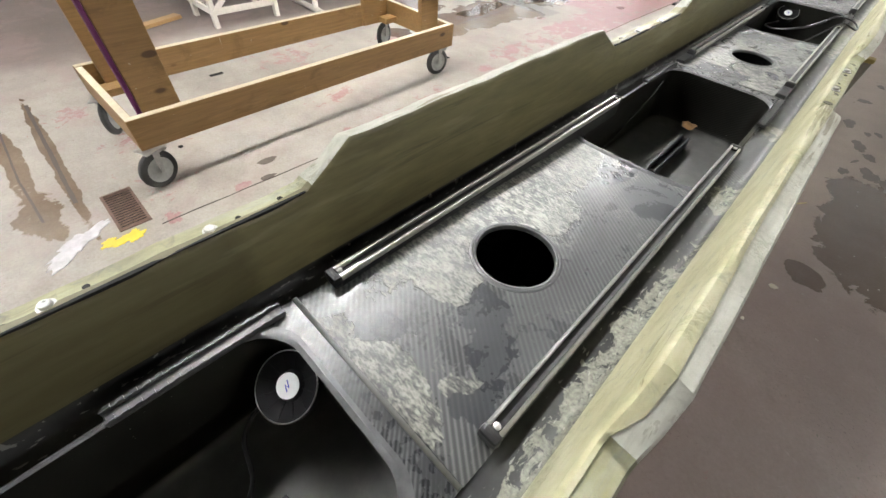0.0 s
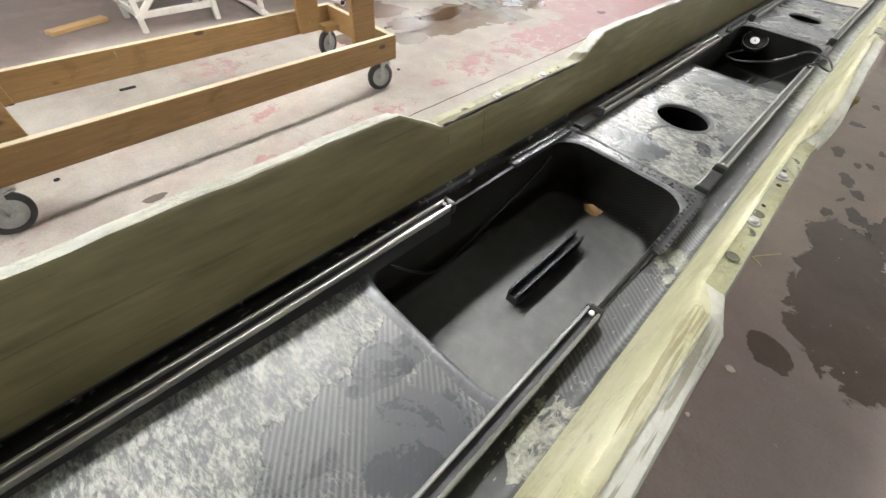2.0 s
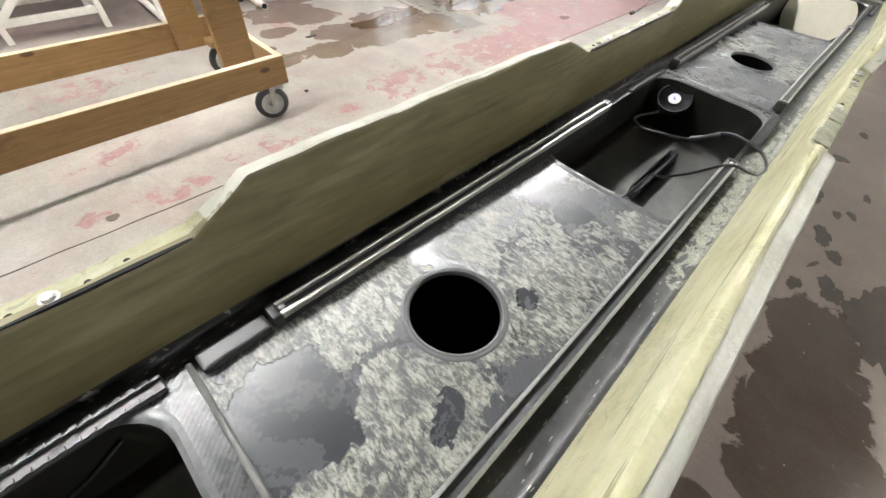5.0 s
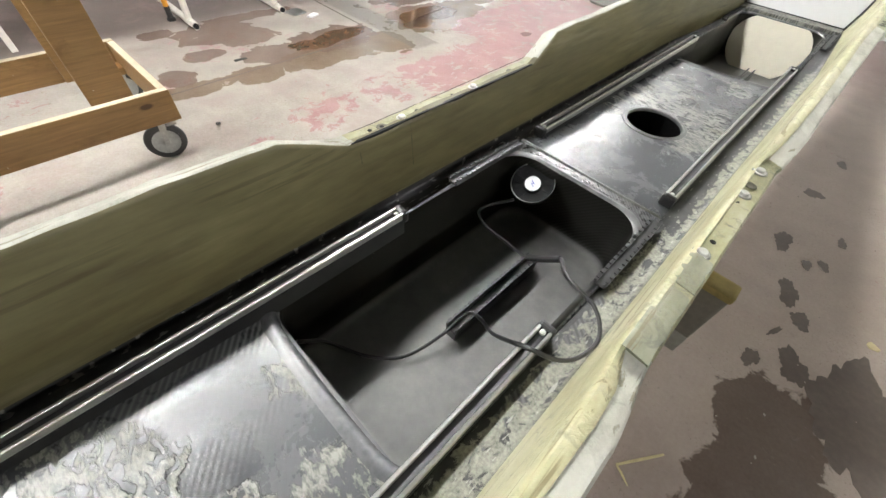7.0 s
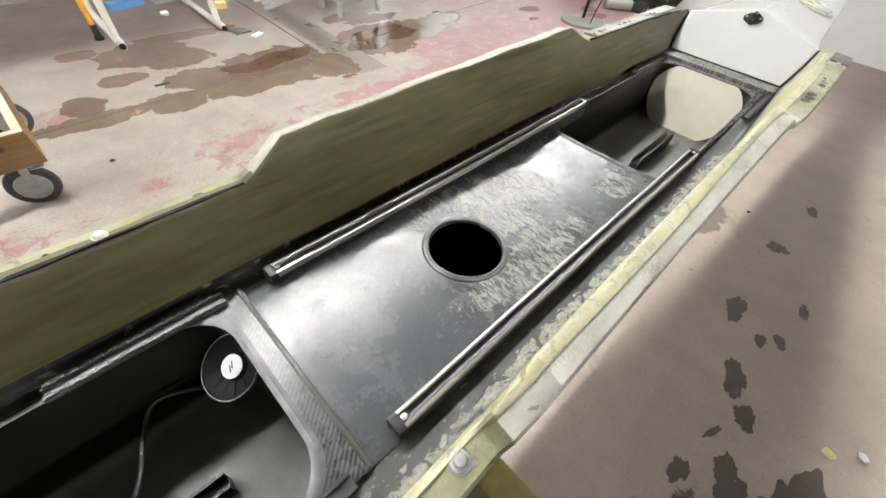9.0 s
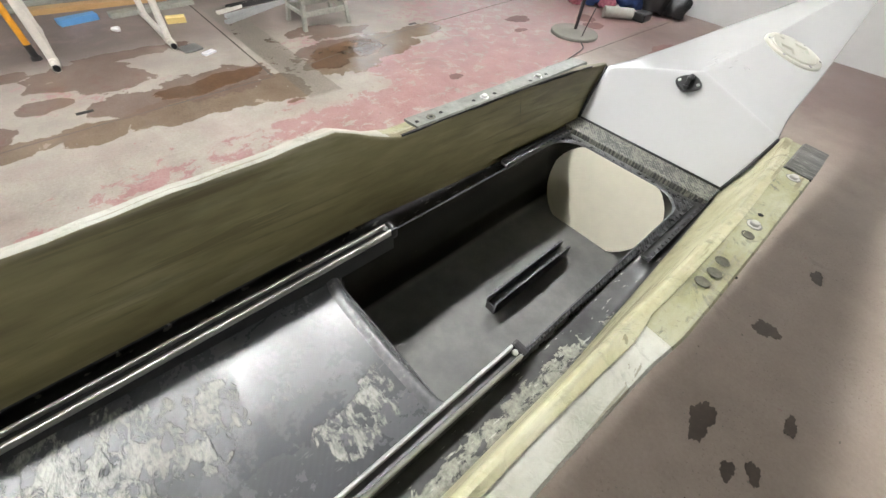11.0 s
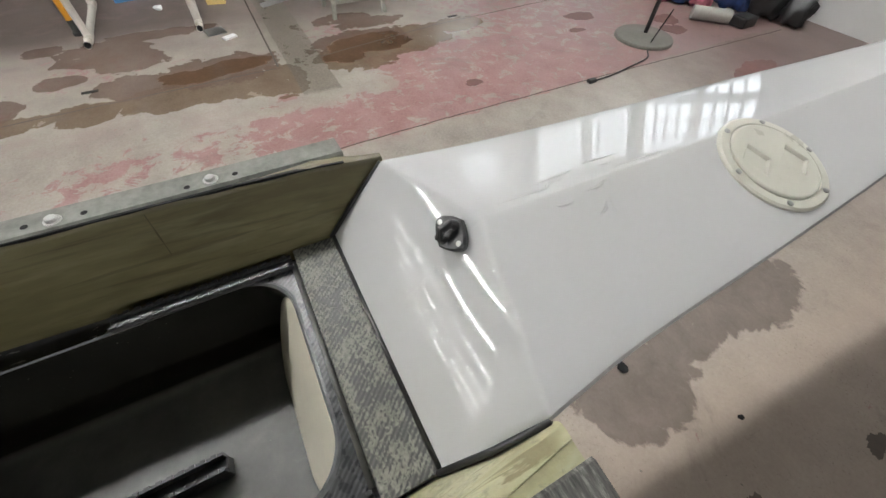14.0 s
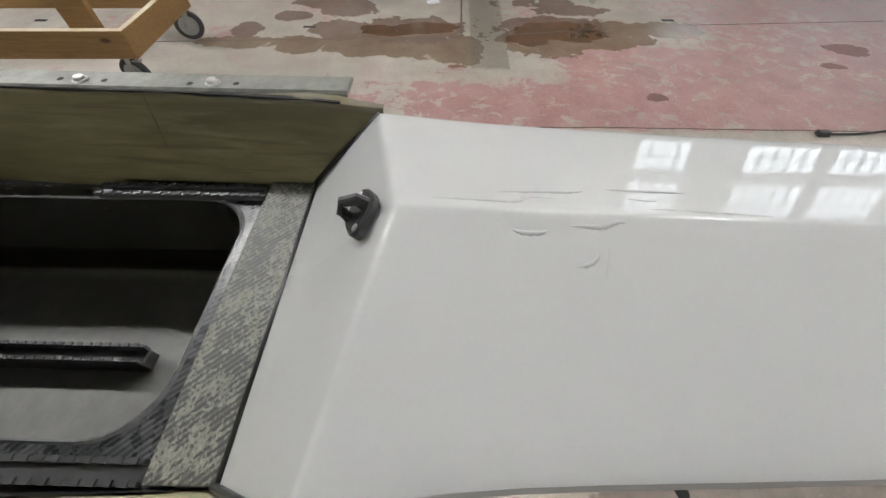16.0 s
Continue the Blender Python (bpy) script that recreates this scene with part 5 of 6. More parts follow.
for y in (-1.4, -2.0, -2.8, -3.6, -4.2, -4.6):
    w = table(((-4.6, 0.008), (-2.8, 0.13), (-1.4, 0.222)), y)
    rows.append([(u * w, y, 1.03 + 0.04 * (1 - abs(u))) for u in (-1, -0.5, 0, 0.5, 1)])
rows.insert(0, [(u * 0.19, -1.38, 0.91) for u in (-1, -0.5, 0, 0.5, 1)])
loft(bm, rows, False)
part("stern_deck", bm, M_WHITE, boat)
# inspection cover on the bow deck
hp = bow_point((0.085 - bow_mid(4.478)) / table(BW, 4.478), 4.478)
hn = (bow_point(0.55, 4.478) - bow_point(0.25, 4.478)).cross(Vector((0, -1, 0)))
hn = hn if hn.z > 0 else -hn
hm = frame_to(hp + Vector((0, 0, 0.0005)), hn, (0, 1, 0))
bm = bmesh.new()
lathe(bm, ((0.0760, -0.002), (0.0760, 0.0035), (0.0735, 0.0058), (0.0635, 0.0064), (0.0622, 0.0054), (0.0616, 0.0040)), 56, hm)
cover = part("inspection_cover", bm, M_HATCH, bow, "round ivory plastic screw-in deck cover", "auto")
def well_depth(u, v):
    """Two pointed finger wells on either side of the middle."""
    return 0.028 * max(0.0, 1 - abs(abs(u) - 0.0300) / 0.0215 - abs(v) / 0.026)


bm = bmesh.new()
rings = []
mm = hm @ pose(0, 0, 0, 0, 0, 70)
for r, h in [(0.0606, 0.0), (0.0606, 0.0066), (0.0590, 0.0078)] + [(0.0575 - 0.0015 * i, 0.0082) for i in range(38)]:
    ring = []
    for i in range(144):
        a = 2 * math.pi * i / 144
        u, v = r * math.cos(a), r * math.sin(a)
        ring.append(mm @ Vector((u, v, h - (well_depth(u, v) if r < 0.058 else 0.0))))
    rings.append(ring)
loft(bm, rings, True, False)
part("cover_disc", bm, M_HATCH, bow)
for a in (25, 85, 145, 205, 265, 325):
    bm = bmesh.new()
    lathe(bm, ((0.0040, 0.0), (0.0038, 0.0015), (0.001, 0.0022)), 10, hm @ Matrix.Translation((0.0690 * math.cos(radians(a)), 0.0690 * math.sin(radians(a)), 0.0060)))
    part("cover_screw", bm, M_ZINC, bow)
# black eyelet on the sloping face
n0 = (fold(0.3) - fold(-0.3)).cross(Vector((0, 3.934, 0.97)) - Vector((0, 4.068, 1.1)))
n0 = n0 if n0.z > 0 else -n0
em = frame_to(Vector((0.008, 3.934 + 0.130 * 0.81, 0.966 + 0.138 * 0.81 + 0.005)), n0, (1, 0, 0)) @ pose(0, 0, 0, 0, 0, 95)
bm = bmesh.new()
o = [(0.026 * math.copysign(abs(math.cos(a)) ** 1.0, math.cos(a)), 0.019 * math.sin(a) * (1 - 0.35 * abs(math.cos(a)))) for a in [2 * math.pi * i / 28 for i in range(28)]]
loft(bm, [[em @ Vector((x * k, y * k, h)) for x, y in o] for k, h in ((1, -0.001), (1, 0.004), (0.9, 0.006))], True, True)
eyelet = part("eyelet", bm, M_BLACK, bow, "black plastic lacing eyelet")
bm = bmesh.new()
tube(bm, [em @ Vector(p) for p in ((0, -0.010, 0.004), (0, -0.009, 0.014), (0, 0.0, 0.019), (0, 0.009, 0.014), (0, 0.010, 0.004))], [0.006, 0.005, 0.005, 0.005, 0.006], 10)
part("eyelet_loop", bm, M_BLACK, bow)
for q in (-1, 1):
    bm = bmesh.new()
    lathe(bm, ((0.0034, 0), (0.0032, 0.0012), (0.001, 0.0016)), 10, em @ Matrix.Translation((q * 0.0185, 0, 0.0055)))
    part("eyelet_screw", bm, M_ZINC, bow)

# trestles that carry the hull
M_PAD = plain("worn_yellow_padding", (0.34, 0.27, 0.09), 0.6, vary=0.25, scale=60)
M_FELT = plain("grey_carpet_facing", (0.20, 0.19, 0.16), 0.85, vary=0.15, scale=120, bump=0.4)
for y in (-0.4, 2.635):
    t = thing("boat_trestle", "low timber trestle with grey padded arms carrying the hull", "trestle", "boat trestles", (0, y, 0))
    bm = bmesh.new()
    box(bm, (-0.34, -0.022, 0.545), (0.34, 0.022, 0.612), 0.004)
    part("cradle_bar", bm, M_WOODGREY, t)
    for sx in (-1, 1):
        bm = bmesh.new()
        xs = sorted((sx * 0.235, sx * 0.34))
        box(bm, (xs[0], -0.021, 0.60), (xs[1], 0.021, 0.758), 0.006)
        part("arm", bm, M_FELT, t, "grey carpeted arm")
        bm = bmesh.new()
        box(bm, (xs[0], -0.026, 0.756), (xs[1] + 0.004 * (sx > 0), 0.026, 0.776), 0.008)
        part("pad", bm, M_PAD, t, "worn yellow edge padding")
        bm = bmesh.new()
        box(bm, (sx * 0.16 - 0.03, -0.025, 0.03), (sx * 0.16 + 0.03, 0.025, 0.55), 0.004)
        part("leg", bm, M_WOODGREY, t)
        bm = bmesh.new()
        box(bm, (sx * 0.16 - 0.035, -0.25, 0.0), (sx * 0.16 + 0.035, 0.25, 0.04), 0.004)
        part("foot", bm, M_WOODGREY, t)

# loudspeakers in the foot wells


def loudspeaker(at, normal):
    m = frame_to(at, normal, (1, 0, 0)) @ Matrix.Scale(0.86, 4)
    t = tagged(new("loudspeaker"), "small black round loudspeaker with white centre label in the foot well", "loudspeaker", "boat loudspeakers")
    t.matrix_world = m
    bm = bmesh.new()
    lathe(bm, ((0.020, -0.034), (0.043, -0.026), (0.049, -0.008), (0.0505, 0.0), (0.0495, 0.0022), (0.0470, 0.0016)), 40, None, (True, False))
    part("case", bm, M_CONE, t, "", "auto")
    bm = bmesh.new()
    tube(bm, [(0.0488 * math.cos(2 * math.pi * i / 40), 0.0488 * math.sin(2 * math.pi * i / 40), 0.0012) for i in range(41)], 0.0012, 6, False)
    part("rim", bm, M_ZINC, t, "worn grey rim")
    bm = bmesh.new()
    lathe(bm, ((0.0470, 0.0005), (0.040, -0.005), (0.022, -0.010), (0.0185, -0.004), (0.001, -0.003)), 40, None, (False, True))
    part("cone", bm, M_CONE, t, "", "auto")
    for i in range(12):
        a = 2 * math.pi * i / 12
        bm = bmesh.new()
        tube(bm, [(0.020 * math.cos(a), 0.020 * math.sin(a), -0.0085), (0.045 * math.cos(a), 0.045 * math.sin(a), -0.0015)], 0.0007, 5)
        part("spoke", bm, M_CONE, t)
    bm = bmesh.new()
    lathe(bm, ((0.0180, -0.0035), (0.0180, -0.0022), (0.001, -0.0020)), 32)
    part("label", bm, M_LABEL, t, "round white label")
    bm = bmesh.new()
    tube(bm, [(-0.005, -0.006, -0.0016), (0.000, 0.004, -0.0016), (0.001, -0.003, -0.0016), (0.006, 0.006, -0.0016)], 0.0010, 5)
    part("mark", bm, M_BLUEINK, t, "blue squiggle mark")
    return t


for y in (-0.115, 2.443):
    loudspeaker((-0.071, y, 0.897), (0.1, -0.5, 0.86))

# ---- the wooden cart ----
def cart():
    t = thing("wooden_cart", "long pine cart frame on swivel castors with upright planks", "cart", at=(-1.925, 0.006, 0.0))
    t.rotation_euler = (0, 0, radians(1.65))
    W, L, Z0, Z1 = 0.775, 2.245, 0.213, 0.367
    for name, lo, hi in (("side_board", (-0.038, 0, Z0), (0, L, Z1)), ("side_board", (-W, 0, Z0), (-W + 0.038, L, Z1)), ("end_board", (-W + 0.039, 0, Z0), (-0.039, 0.038, Z1 - 0.002)), ("end_board", (-W + 0.039, L - 0.038, Z0), (-0.039, L, Z1 - 0.002))):
        bm = bmesh.new()
        box(bm, lo, hi, 0.004)
        b = part(name, bm, M_WOOD, t)
        bm = bmesh.new()
        box(bm, (lo[0] + 0.003, lo[1] + 0.003, hi[2] - 0.001), (hi[0] - 0.003, hi[1] - 0.003, hi[2] + 0.002), 0.0)
        part("sawn_edge", bm, M_WOODEDGE, b, "pale sawn top edge")
    for x, y, w in ((-0.041, 0.175, 0.17), (-0.041, 2.02, 0.17), (-W + 0.077, 0.175, 0.17), (-W + 0.077, 2.02, 0.17)):
        bm = bmesh.new()
        box(bm, (x - 0.038, y - w / 2, Z0 + 0.01), (x, y + w / 2, 1.75), 0.004)
        part("upright_plank", bm, M_WOOD, t)
    for x in (-0.12, -W + 0.12):
        for y in (0.10, L - 0.10):
            bm = bmesh.new()
            box(bm, (x - 0.05, y - 0.06, Z0 + 0.02), (x + 0.05, y + 0.06, Z0 + 0.058), 0.003)
            part("corner_block", bm, M_WOOD, t)
    bm = bmesh.new()
    box(bm, (-0.082, 0.070, 0.30), (-0.040, 0.088, 1.6), 0.003)
    part("strap", bm, M_PURPLE, t, "purple webbing strap")
    for x, y, a in ((-0.01, 0.03, 20), (-0.055, L - 0.10, -10), (-W + 0.09, 0.02, 60), (-W + 0.02, L - 0.06, 15)):
        castor(t, x, y, Z0, a)
    return t


def castor(parent, x, y, top, turn):
    m = Matrix.Translation((x, y, 0)) @ pose(0, 0, 0, 0, 0, turn)
    R = 0.098
    bm = bmesh.new()
    box(bm, (-0.045, -0.05, top - 0.006), (0.045, 0.05, top), 0.001, m)
    for q in (-1, 1):
        loft(bm, [[m @ Vector((q * 0.025 + d, y, z)) for y, z in ((-0.018, R - 0.012), (0.002, R - 0.012), (0.026, top - 0.006), (-0.010, top - 0.006))] for d in (-0.002, 0.002)], True, True)
    c = part("castor", bm, M_ZINC, parent, "zinc swivel castor fork")
    bm = bmesh.new()
    mm = m @ Matrix.Translation((0, -0.008, R)) @ pose(0, 0, 0, 0, 90, 0)
    lathe(bm, ((0.066, -0.017), (0.086, -0.017), (0.095, -0.011), (R, -0.003), (R, 0.003), (0.095, 0.011), (0.086, 0.017), (0.066, 0.017)), 32, mm, (False, False))
    part("tyre", bm, M_RUBBER, c, "grey rubber tyre", "auto")
    bm = bmesh.new()
    lathe(bm, ((0.010, -0.021), (0.016, -0.014), (0.030, -0.010), (0.060, -0.012), (0.067, -0.016), (0.067, 0.016), (0.060, 0.012), (0.030, 0.010), (0.016, 0.014), (0.010, 0.021)), 28, mm)
    part("wheel_hub", bm, M_HUB, c, "", "auto")
    bm = bmesh.new()
    lathe(bm, ((0.009, -0.030), (0.009, 0.030)), 10, mm)
    part("axle_bolt", bm, M_ZINC, c)
    if turn in (20, -10):
        bm = bmesh.new()
        box(bm, (-0.016, 0.022, top - 0.035), (0.016, 0.075, top - 0.027), 0.003, m)
        part("brake_pedal", bm, M_ZINC, c)
    return c


cart()

# ---- the floor's own features ----
def patch(name, spots, material, label, seed, z=0.0008, kind="structure", rough_edge=0.12):
    """A damp patch: ragged ellipses (x, y, half-width, half-length, turn) on the floor."""
    rnd = random.Random(seed)
    bm = bmesh.new()
    if name == "footprint" and len(spots) > 1:
        for i, sp in enumerate(spots):
            patch(name, (sp,), material, label, seed + i, z, kind, rough_edge)
        return
    for i, (x, y, rx, ry, turn) in enumerate(spots):
        n = 72
        ph = [rnd.uniform(0, 6.28) for _ in range(6)]
        ring = []
        for k in range(n):
            a = 2 * math.pi * k / n
            w = 1 + rough_edge * (0.8 * math.sin(2 * a + ph[0]) + 0.7 * math.sin(3 * a + ph[1]) + 0.5 * math.sin(5 * a + ph[2]) + 0.38 * math.sin(9 * a + ph[3]) + 0.30 * math.sin(17 * a + ph[4]) + 0.2 * math.sin(27 * a + ph[5]))
            p = Vector((rx * w * math.cos(a), ry * w * math.sin(a), 0))
            p.rotate(Euler((0, 0, radians(turn))))
            ring.append((x + p.x, y + p.y))
        zz = z + 0.0003 * i
        loft(bm, [[(x + (px - x) * q, y + (py - y) * q, zz + h) for px, py in ring] for q, h in ((1.0, -zz), (0.97, 0.0), (0.5, 0.0), (0.01, 0.0))])
    return solo(name, bm, material, label, kind=kind)


patch("puddle", ((-2.95, 3.82, 0.12, 0.33, 8), (-2.93, 3.55, 0.09, 0.18, 0)), M_PUDDLE, "shallow brown water standing on concrete", 5, 0.0022)
patch("puddle", ((-2.95, 4.95, 0.16, 0.38, -4), (-2.80, 4.68, 0.12, 0.16, 15)), M_PUDDLE, "shallow brown water standing on concrete", 8, 0.0022)
patch("damp_patch", ((-2.45, 6.75, 0.04, 0.09, 0), (-2.02, 5.40, 0.05, 0.06, 0), (-2.70, 7.0, 0.09, 0.16, 0), (-2.30, 7.75, 0.12, 0.12, 0), (-1.20, 7.6, 0.16, 0.30, 20), (-2.10, 7.62, 0.10, 0.12, 0)), M_STAIN, "dark stains on red floor paint", 14)
patch("damp_patch", ((-2.60, 0.16, 0.05, 0.07, 0), (-2.45, 0.10, 0.03, 0.04, 0), (-1.80, 0.52, 0.03, 0.05, 0), (-1.66, 0.45, 0.02, 0.04, 0), (-1.72, 1.15, 0.02, 0.03, 0)), M_WET, "small dark spots on the floor", 16)
patch("footprint", ((0.60, 4.22, 0.042, 0.085, 10), (0.734, 4.12, 0.025, 0.035, 0), (0.80, 4.18, 0.022, 0.045, 15), (0.71, 3.84, 0.045, 0.085, 14), (0.79, 3.70, 0.042, 0.050, 0), (0.72, 3.55, 0.010, 0.050, -20), (0.84, 4.46, 0.022, 0.045, 0), (0.82, 3.42, 0.055, 0.085, 10), (0.68, 3.33, 0.03, 0.05, 0), (0.63, 4.85, 0.05, 0.05, 0), (0.70, 5.4, 0.03, 0.05, 0), (1.05, 3.35, 0.15, 0.28, 0)), M_WET, "wet shoe marks on brown concrete", 23, rough_edge=0.17)
patch("paint_spill", ((-1.645, -0.235, 0.035, 0.06, 20), (-1.66, -0.31, 0.025, 0.04, 0)), plain("yellow_paint", (0.72, 0.55, 0.05), 0.4), "yellow paint spill on the floor", 31, 0.003, rough_edge=0.25)
patch("paint_spill", ((-1.74, -0.42, 0.05, 0.14, 30),), plain("white_paint", (0.52, 0.50, 0.52), 0.35, vary=0.35, scale=25), "whitish spill on the floor", 33, 0.003, rough_edge=0.25)

# saw-cut joints


def joint(pts, w, label="dark joint in the concrete floor"):
    bm = bmesh.new()
    rows = []
    for x, y in pts:
        rows.append((x, y))
    for (xa, ya), (xb, yb) in zip(rows, rows[1:]):
        d = Vector((xb - xa, yb - ya, 0)).normalized()
        n = Vector((-d.y, d.x, 0)) * w / 2
        k = max(2, int(math.hypot(xb - xa, yb - ya) / 0.08))
        strip = []
        for i in range(k + 1):
            t = i / k
            j = 0.004 * math.sin(17.0 * t * k * 0.1 + xa) + random.uniform(-0.002, 0.002)
            p = Vector((xa + (xb - xa) * t + n.x * j / w, ya + (yb - ya) * t, 0.0034))
            strip.append([p - n * random.uniform(0.7, 1.1), p + n * random.uniform(0.7, 1.1)])
        loft(bm, strip, False)
    return solo("floor_joint", bm, M_JOINT, label, kind="structure")


joint([(-2.62, 0.9), (-2.74, 2.8), (-2.80, 4.15)], 0.012)
joint([(-2.86, 4.5), (-3.05, 5.6), (-3.20, 7.6)], 0.012)
joint([(-1.64, -0.1), (-1.62, 2.0), (-1.65, 3.6), (-1.69, 5.0), (-1.69, 6.6), (-1.66, 8.6)], 0.010)
joint([(-2.82, 4.17), (-5.4, 4.19)], 0.016)
joint([(-3.27, -0.33), (-2.64, -0.34), (-2.05, -0.35)], 0.022)
joint([(-2.99, -0.50), (-2.41, -0.51), (-1.99, -0.49)], 0.012)
# slots and holes stand just proud; near-black colour gives their depth
for x, y, a in ((-2.97, 2.97, 90), (-3.03, 0.77, 90), (-3.17, 5.85, 90)):
    bm = bmesh.new()
    box(bm, (x - 0.015, y - 0.048, -0.01), (x + 0.015, y + 0.048, 0.0036), 0.001)
    solo("floor_slot", bm, M_DARK, "dark slot cut in the floor", kind="structure")
for x, y in ((-2.235, 0.21), (-2.215, 2.46)):
    bm = bmesh.new()
    lathe(bm, ((0.014, -0.005), (0.014, 0.0030), (0.010, 0.0034)), 14, Matrix.Translation((x, y, 0)))
    solo("floor_hole", bm, M_DARK, "small dark hole in the floor", kind="structure")

# drain grate
g = thing("drain_grate", "rusty slotted floor drain grate", "drain", at=(-1.865, -0.19, 0.0), kind="structure")
M_RUST = plain("rusty_iron", (0.16, 0.10, 0.075), 0.7, 0.4, vary=0.35, scale=60, bump=0.4)
bm = bmesh.new()
for lo, hi in (((-0.16, -0.068, -0.01), (0.16, -0.055, 0.006)), ((-0.16, 0.055, -0.01), (0.16, 0.068, 0.006)), ((-0.16, -0.055, -0.01), (-0.148, 0.055, 0.006)), ((0.148, -0.055, -0.01), (0.16, 0.055, 0.006))):
    box(bm, lo, hi)
part("grate_frame", bm, M_RUST, g)
# near-black plate paints the shade below the bars
bm = bmesh.new()
box(bm, (-0.148, -0.055, -0.01), (0.148, 0.055, 0.0012))
part("grate_pit", bm, M_DARK, g)
for i in range(15):
    bm = bmesh.new()
    box(bm, (-0.143 + i * 0.02, -0.055, 0.001), (-0.135 + i * 0.02, 0.055, 0.0055))
    part("grate_bar", bm, M_RUST, g)

# crumbs on the floor


def crumb(name, x, y, z, r, material, label, seed, flat=0.4):
    rnd = random.Random(seed)
    bm = bmesh.new()
    bmesh.ops.create_icosphere(bm, subdivisions=1, radius=r)
    for v in bm.verts:
        v.co *= rnd.uniform(0.65, 1.25)
        v.co.z *= flat
    lo = min(v.co.z for v in bm.verts)
    for v in bm.verts:
        v.co += Vector((x, y, z - lo))
    return solo(name, bm, material, label, "debris")


crumb("resin_chip", 1.05, 3.80, 0.0, 0.028, M_STRAW, "small yellow chip on the floor", 1, 0.15)
crumb("resin_chip", 1.14, 3.87, 0.0, 0.022, M_LABEL, "small white crumb on the floor", 2)
crumb("resin_chip", 0.60, 1.81, 0.0, 0.020, M_CREAM, "small cream crumb on the floor", 3)
crumb("resin_chip", 0.55, 1.50, 0.0, 0.010, M_CREAM, "small cream crumb on the floor", 6)
crumb("paper_scrap", -4.30, 3.46, 0.0, 0.045, M_LABEL, "crumpled white paper scrap", 4, 0.6)
crumb("wet_leaf", 0.09, 4.80, 0.0015, 0.022, M_DARK, "dark wet leaf on the floor", 5, 0.2)
crumb("wet_leaf", 0.42, 5.05, 0.0, 0.015, M_DARK, "dark wet leaf on the floor", 7, 0.2)
bm = bmesh.new()
tube(bm, [(0.575, 2.70, 0.006), (0.52, 2.62, 0.007), (0.475, 2.555, 0.005)], [0.004, 0.005, 0.004], 6)
tube(bm, [(0.475, 2.555, 0.005), (0.505, 2.54, 0.005), (0.53, 2.525, 0.004)], [0.004, 0.004, 0.002], 6)
solo("straw_stalk", bm, M_STRAW, "bent dry straw stalk on wet concrete", "stalk")
rnd = random.Random(77)
bm = bmesh.new()
for i in range(240):
    right = i % 2
    x, y = (rnd.uniform(0.35, 1.4), rnd.uniform(1.0, 6.0)) if right else (rnd.uniform(-3.6, -1.4), rnd.uniform(-0.4, 7.0))
    r = rnd.uniform(0.0015, 0.005)
    m = Matrix.Translation((x, y, r * 0.3)) @ Matrix.Rotation(rnd.uniform(0, 3), 4, "Z") @ Matrix.Diagonal((1, rnd.uniform(0.5, 2.0), 0.5, 1))
    bmesh.ops.create_icosphere(bm, subdivisions=1, radius=r, matrix=m)
solo("floor_grit", bm, plain("mixed_grit", (0.30, 0.27, 0.23), 0.8, vary=0.6, scale=3), "scattered grit and crumbs on the floor", kind="stuff")

# ---- inside the foot wells ----
bm = bmesh.new()
tube(bm, spline([(-0.085, 2.412, 0.862), (-0.118, 2.352, 0.850), (-0.085, 2.325, 0.848), (-0.03, 2.310, 0.862), (0.042, 2.282, 0.895), (0.08, 2.292, 0.925), (0.113, 2.241, 0.958), (0.166, 2.225, 0.958), (0.193, 2.200, 0.945), (0.190, 2.160, 0.945), (0.173, 2.129, 0.955), (0.138, 2.112, 0.960), (0.090, 2.13, 0.90), (0.045, 2.165, 0.845), (0.020, 2.165, 0.832), (0.010, 2.12, 0.80), (-0.01, 2.055, 0.783), (-0.05, 2.012, 0.785), (-0.10, 1.975, 0.81), (-0.112, 1.94, 0.84)], 6), 0.0030, 8)
cable = solo("cable", bm, M_BLACK, "black loudspeaker cable looped over the rail", "cable", smooth=True)
bm = bmesh.new()
tube(bm, [(0.036, 2.284, 0.893), (0.060, 2.286, 0.908), (0.084, 2.288, 0.928)], 0.0055, 10)
part("connector", bm, M_BLACK, cable, "black in-line plug")
bm = bmesh.new()
tube(bm, spline([(-0.088, -0.150, 0.862), (-0.085, -0.167, 0.855), (-0.070, -0.185, 0.845), (-0.035, -0.20, 0.82), (-0.02, -0.23, 0.79)], 6), 0.0030, 8)
solo("cable", bm, M_BLACK, "short black loudspeaker cable in the foot well", "cable", smooth=True)
bm = bmesh.new()
tube(bm, spline([(-0.134, 1.15, 0.900), (-0.1345, 1.098, 0.867), (-0.1345, 0.979, 0.823), (-0.131, 0.859, 0.790), (-0.130, 0.80, 0.791), (-0.134, 0.754, 0.826), (-0.1345, 0.70, 0.89)], 6), 0.0022, 6)
solo("cable", bm, M_BLACK, "thin black wire along the foot well side", "cable", smooth=True)
bm = bmesh.new()
for k in (0, 1):
    o = [(0.021 * math.cos(a) * (1 + 0.12 * math.sin(5 * a)), 0.011 * math.sin(a) * (1 + 0.15 * math.sin(4 * a))) for a in [2 * math.pi * i / 20 for i in range(20)]]
    top = [(x, y, 0.0012 * k + 0.010 * (x / 0.026) ** 2 + 0.003 * math.sin(60 * y)) for x, y in o]
    if k == 0:
        low = top
loft(bm, [low, top], True, True)
leaf = solo("dry_leaf", bm, M_LEAF, "curled brown dry leaf on the foot well floor", "leaf")
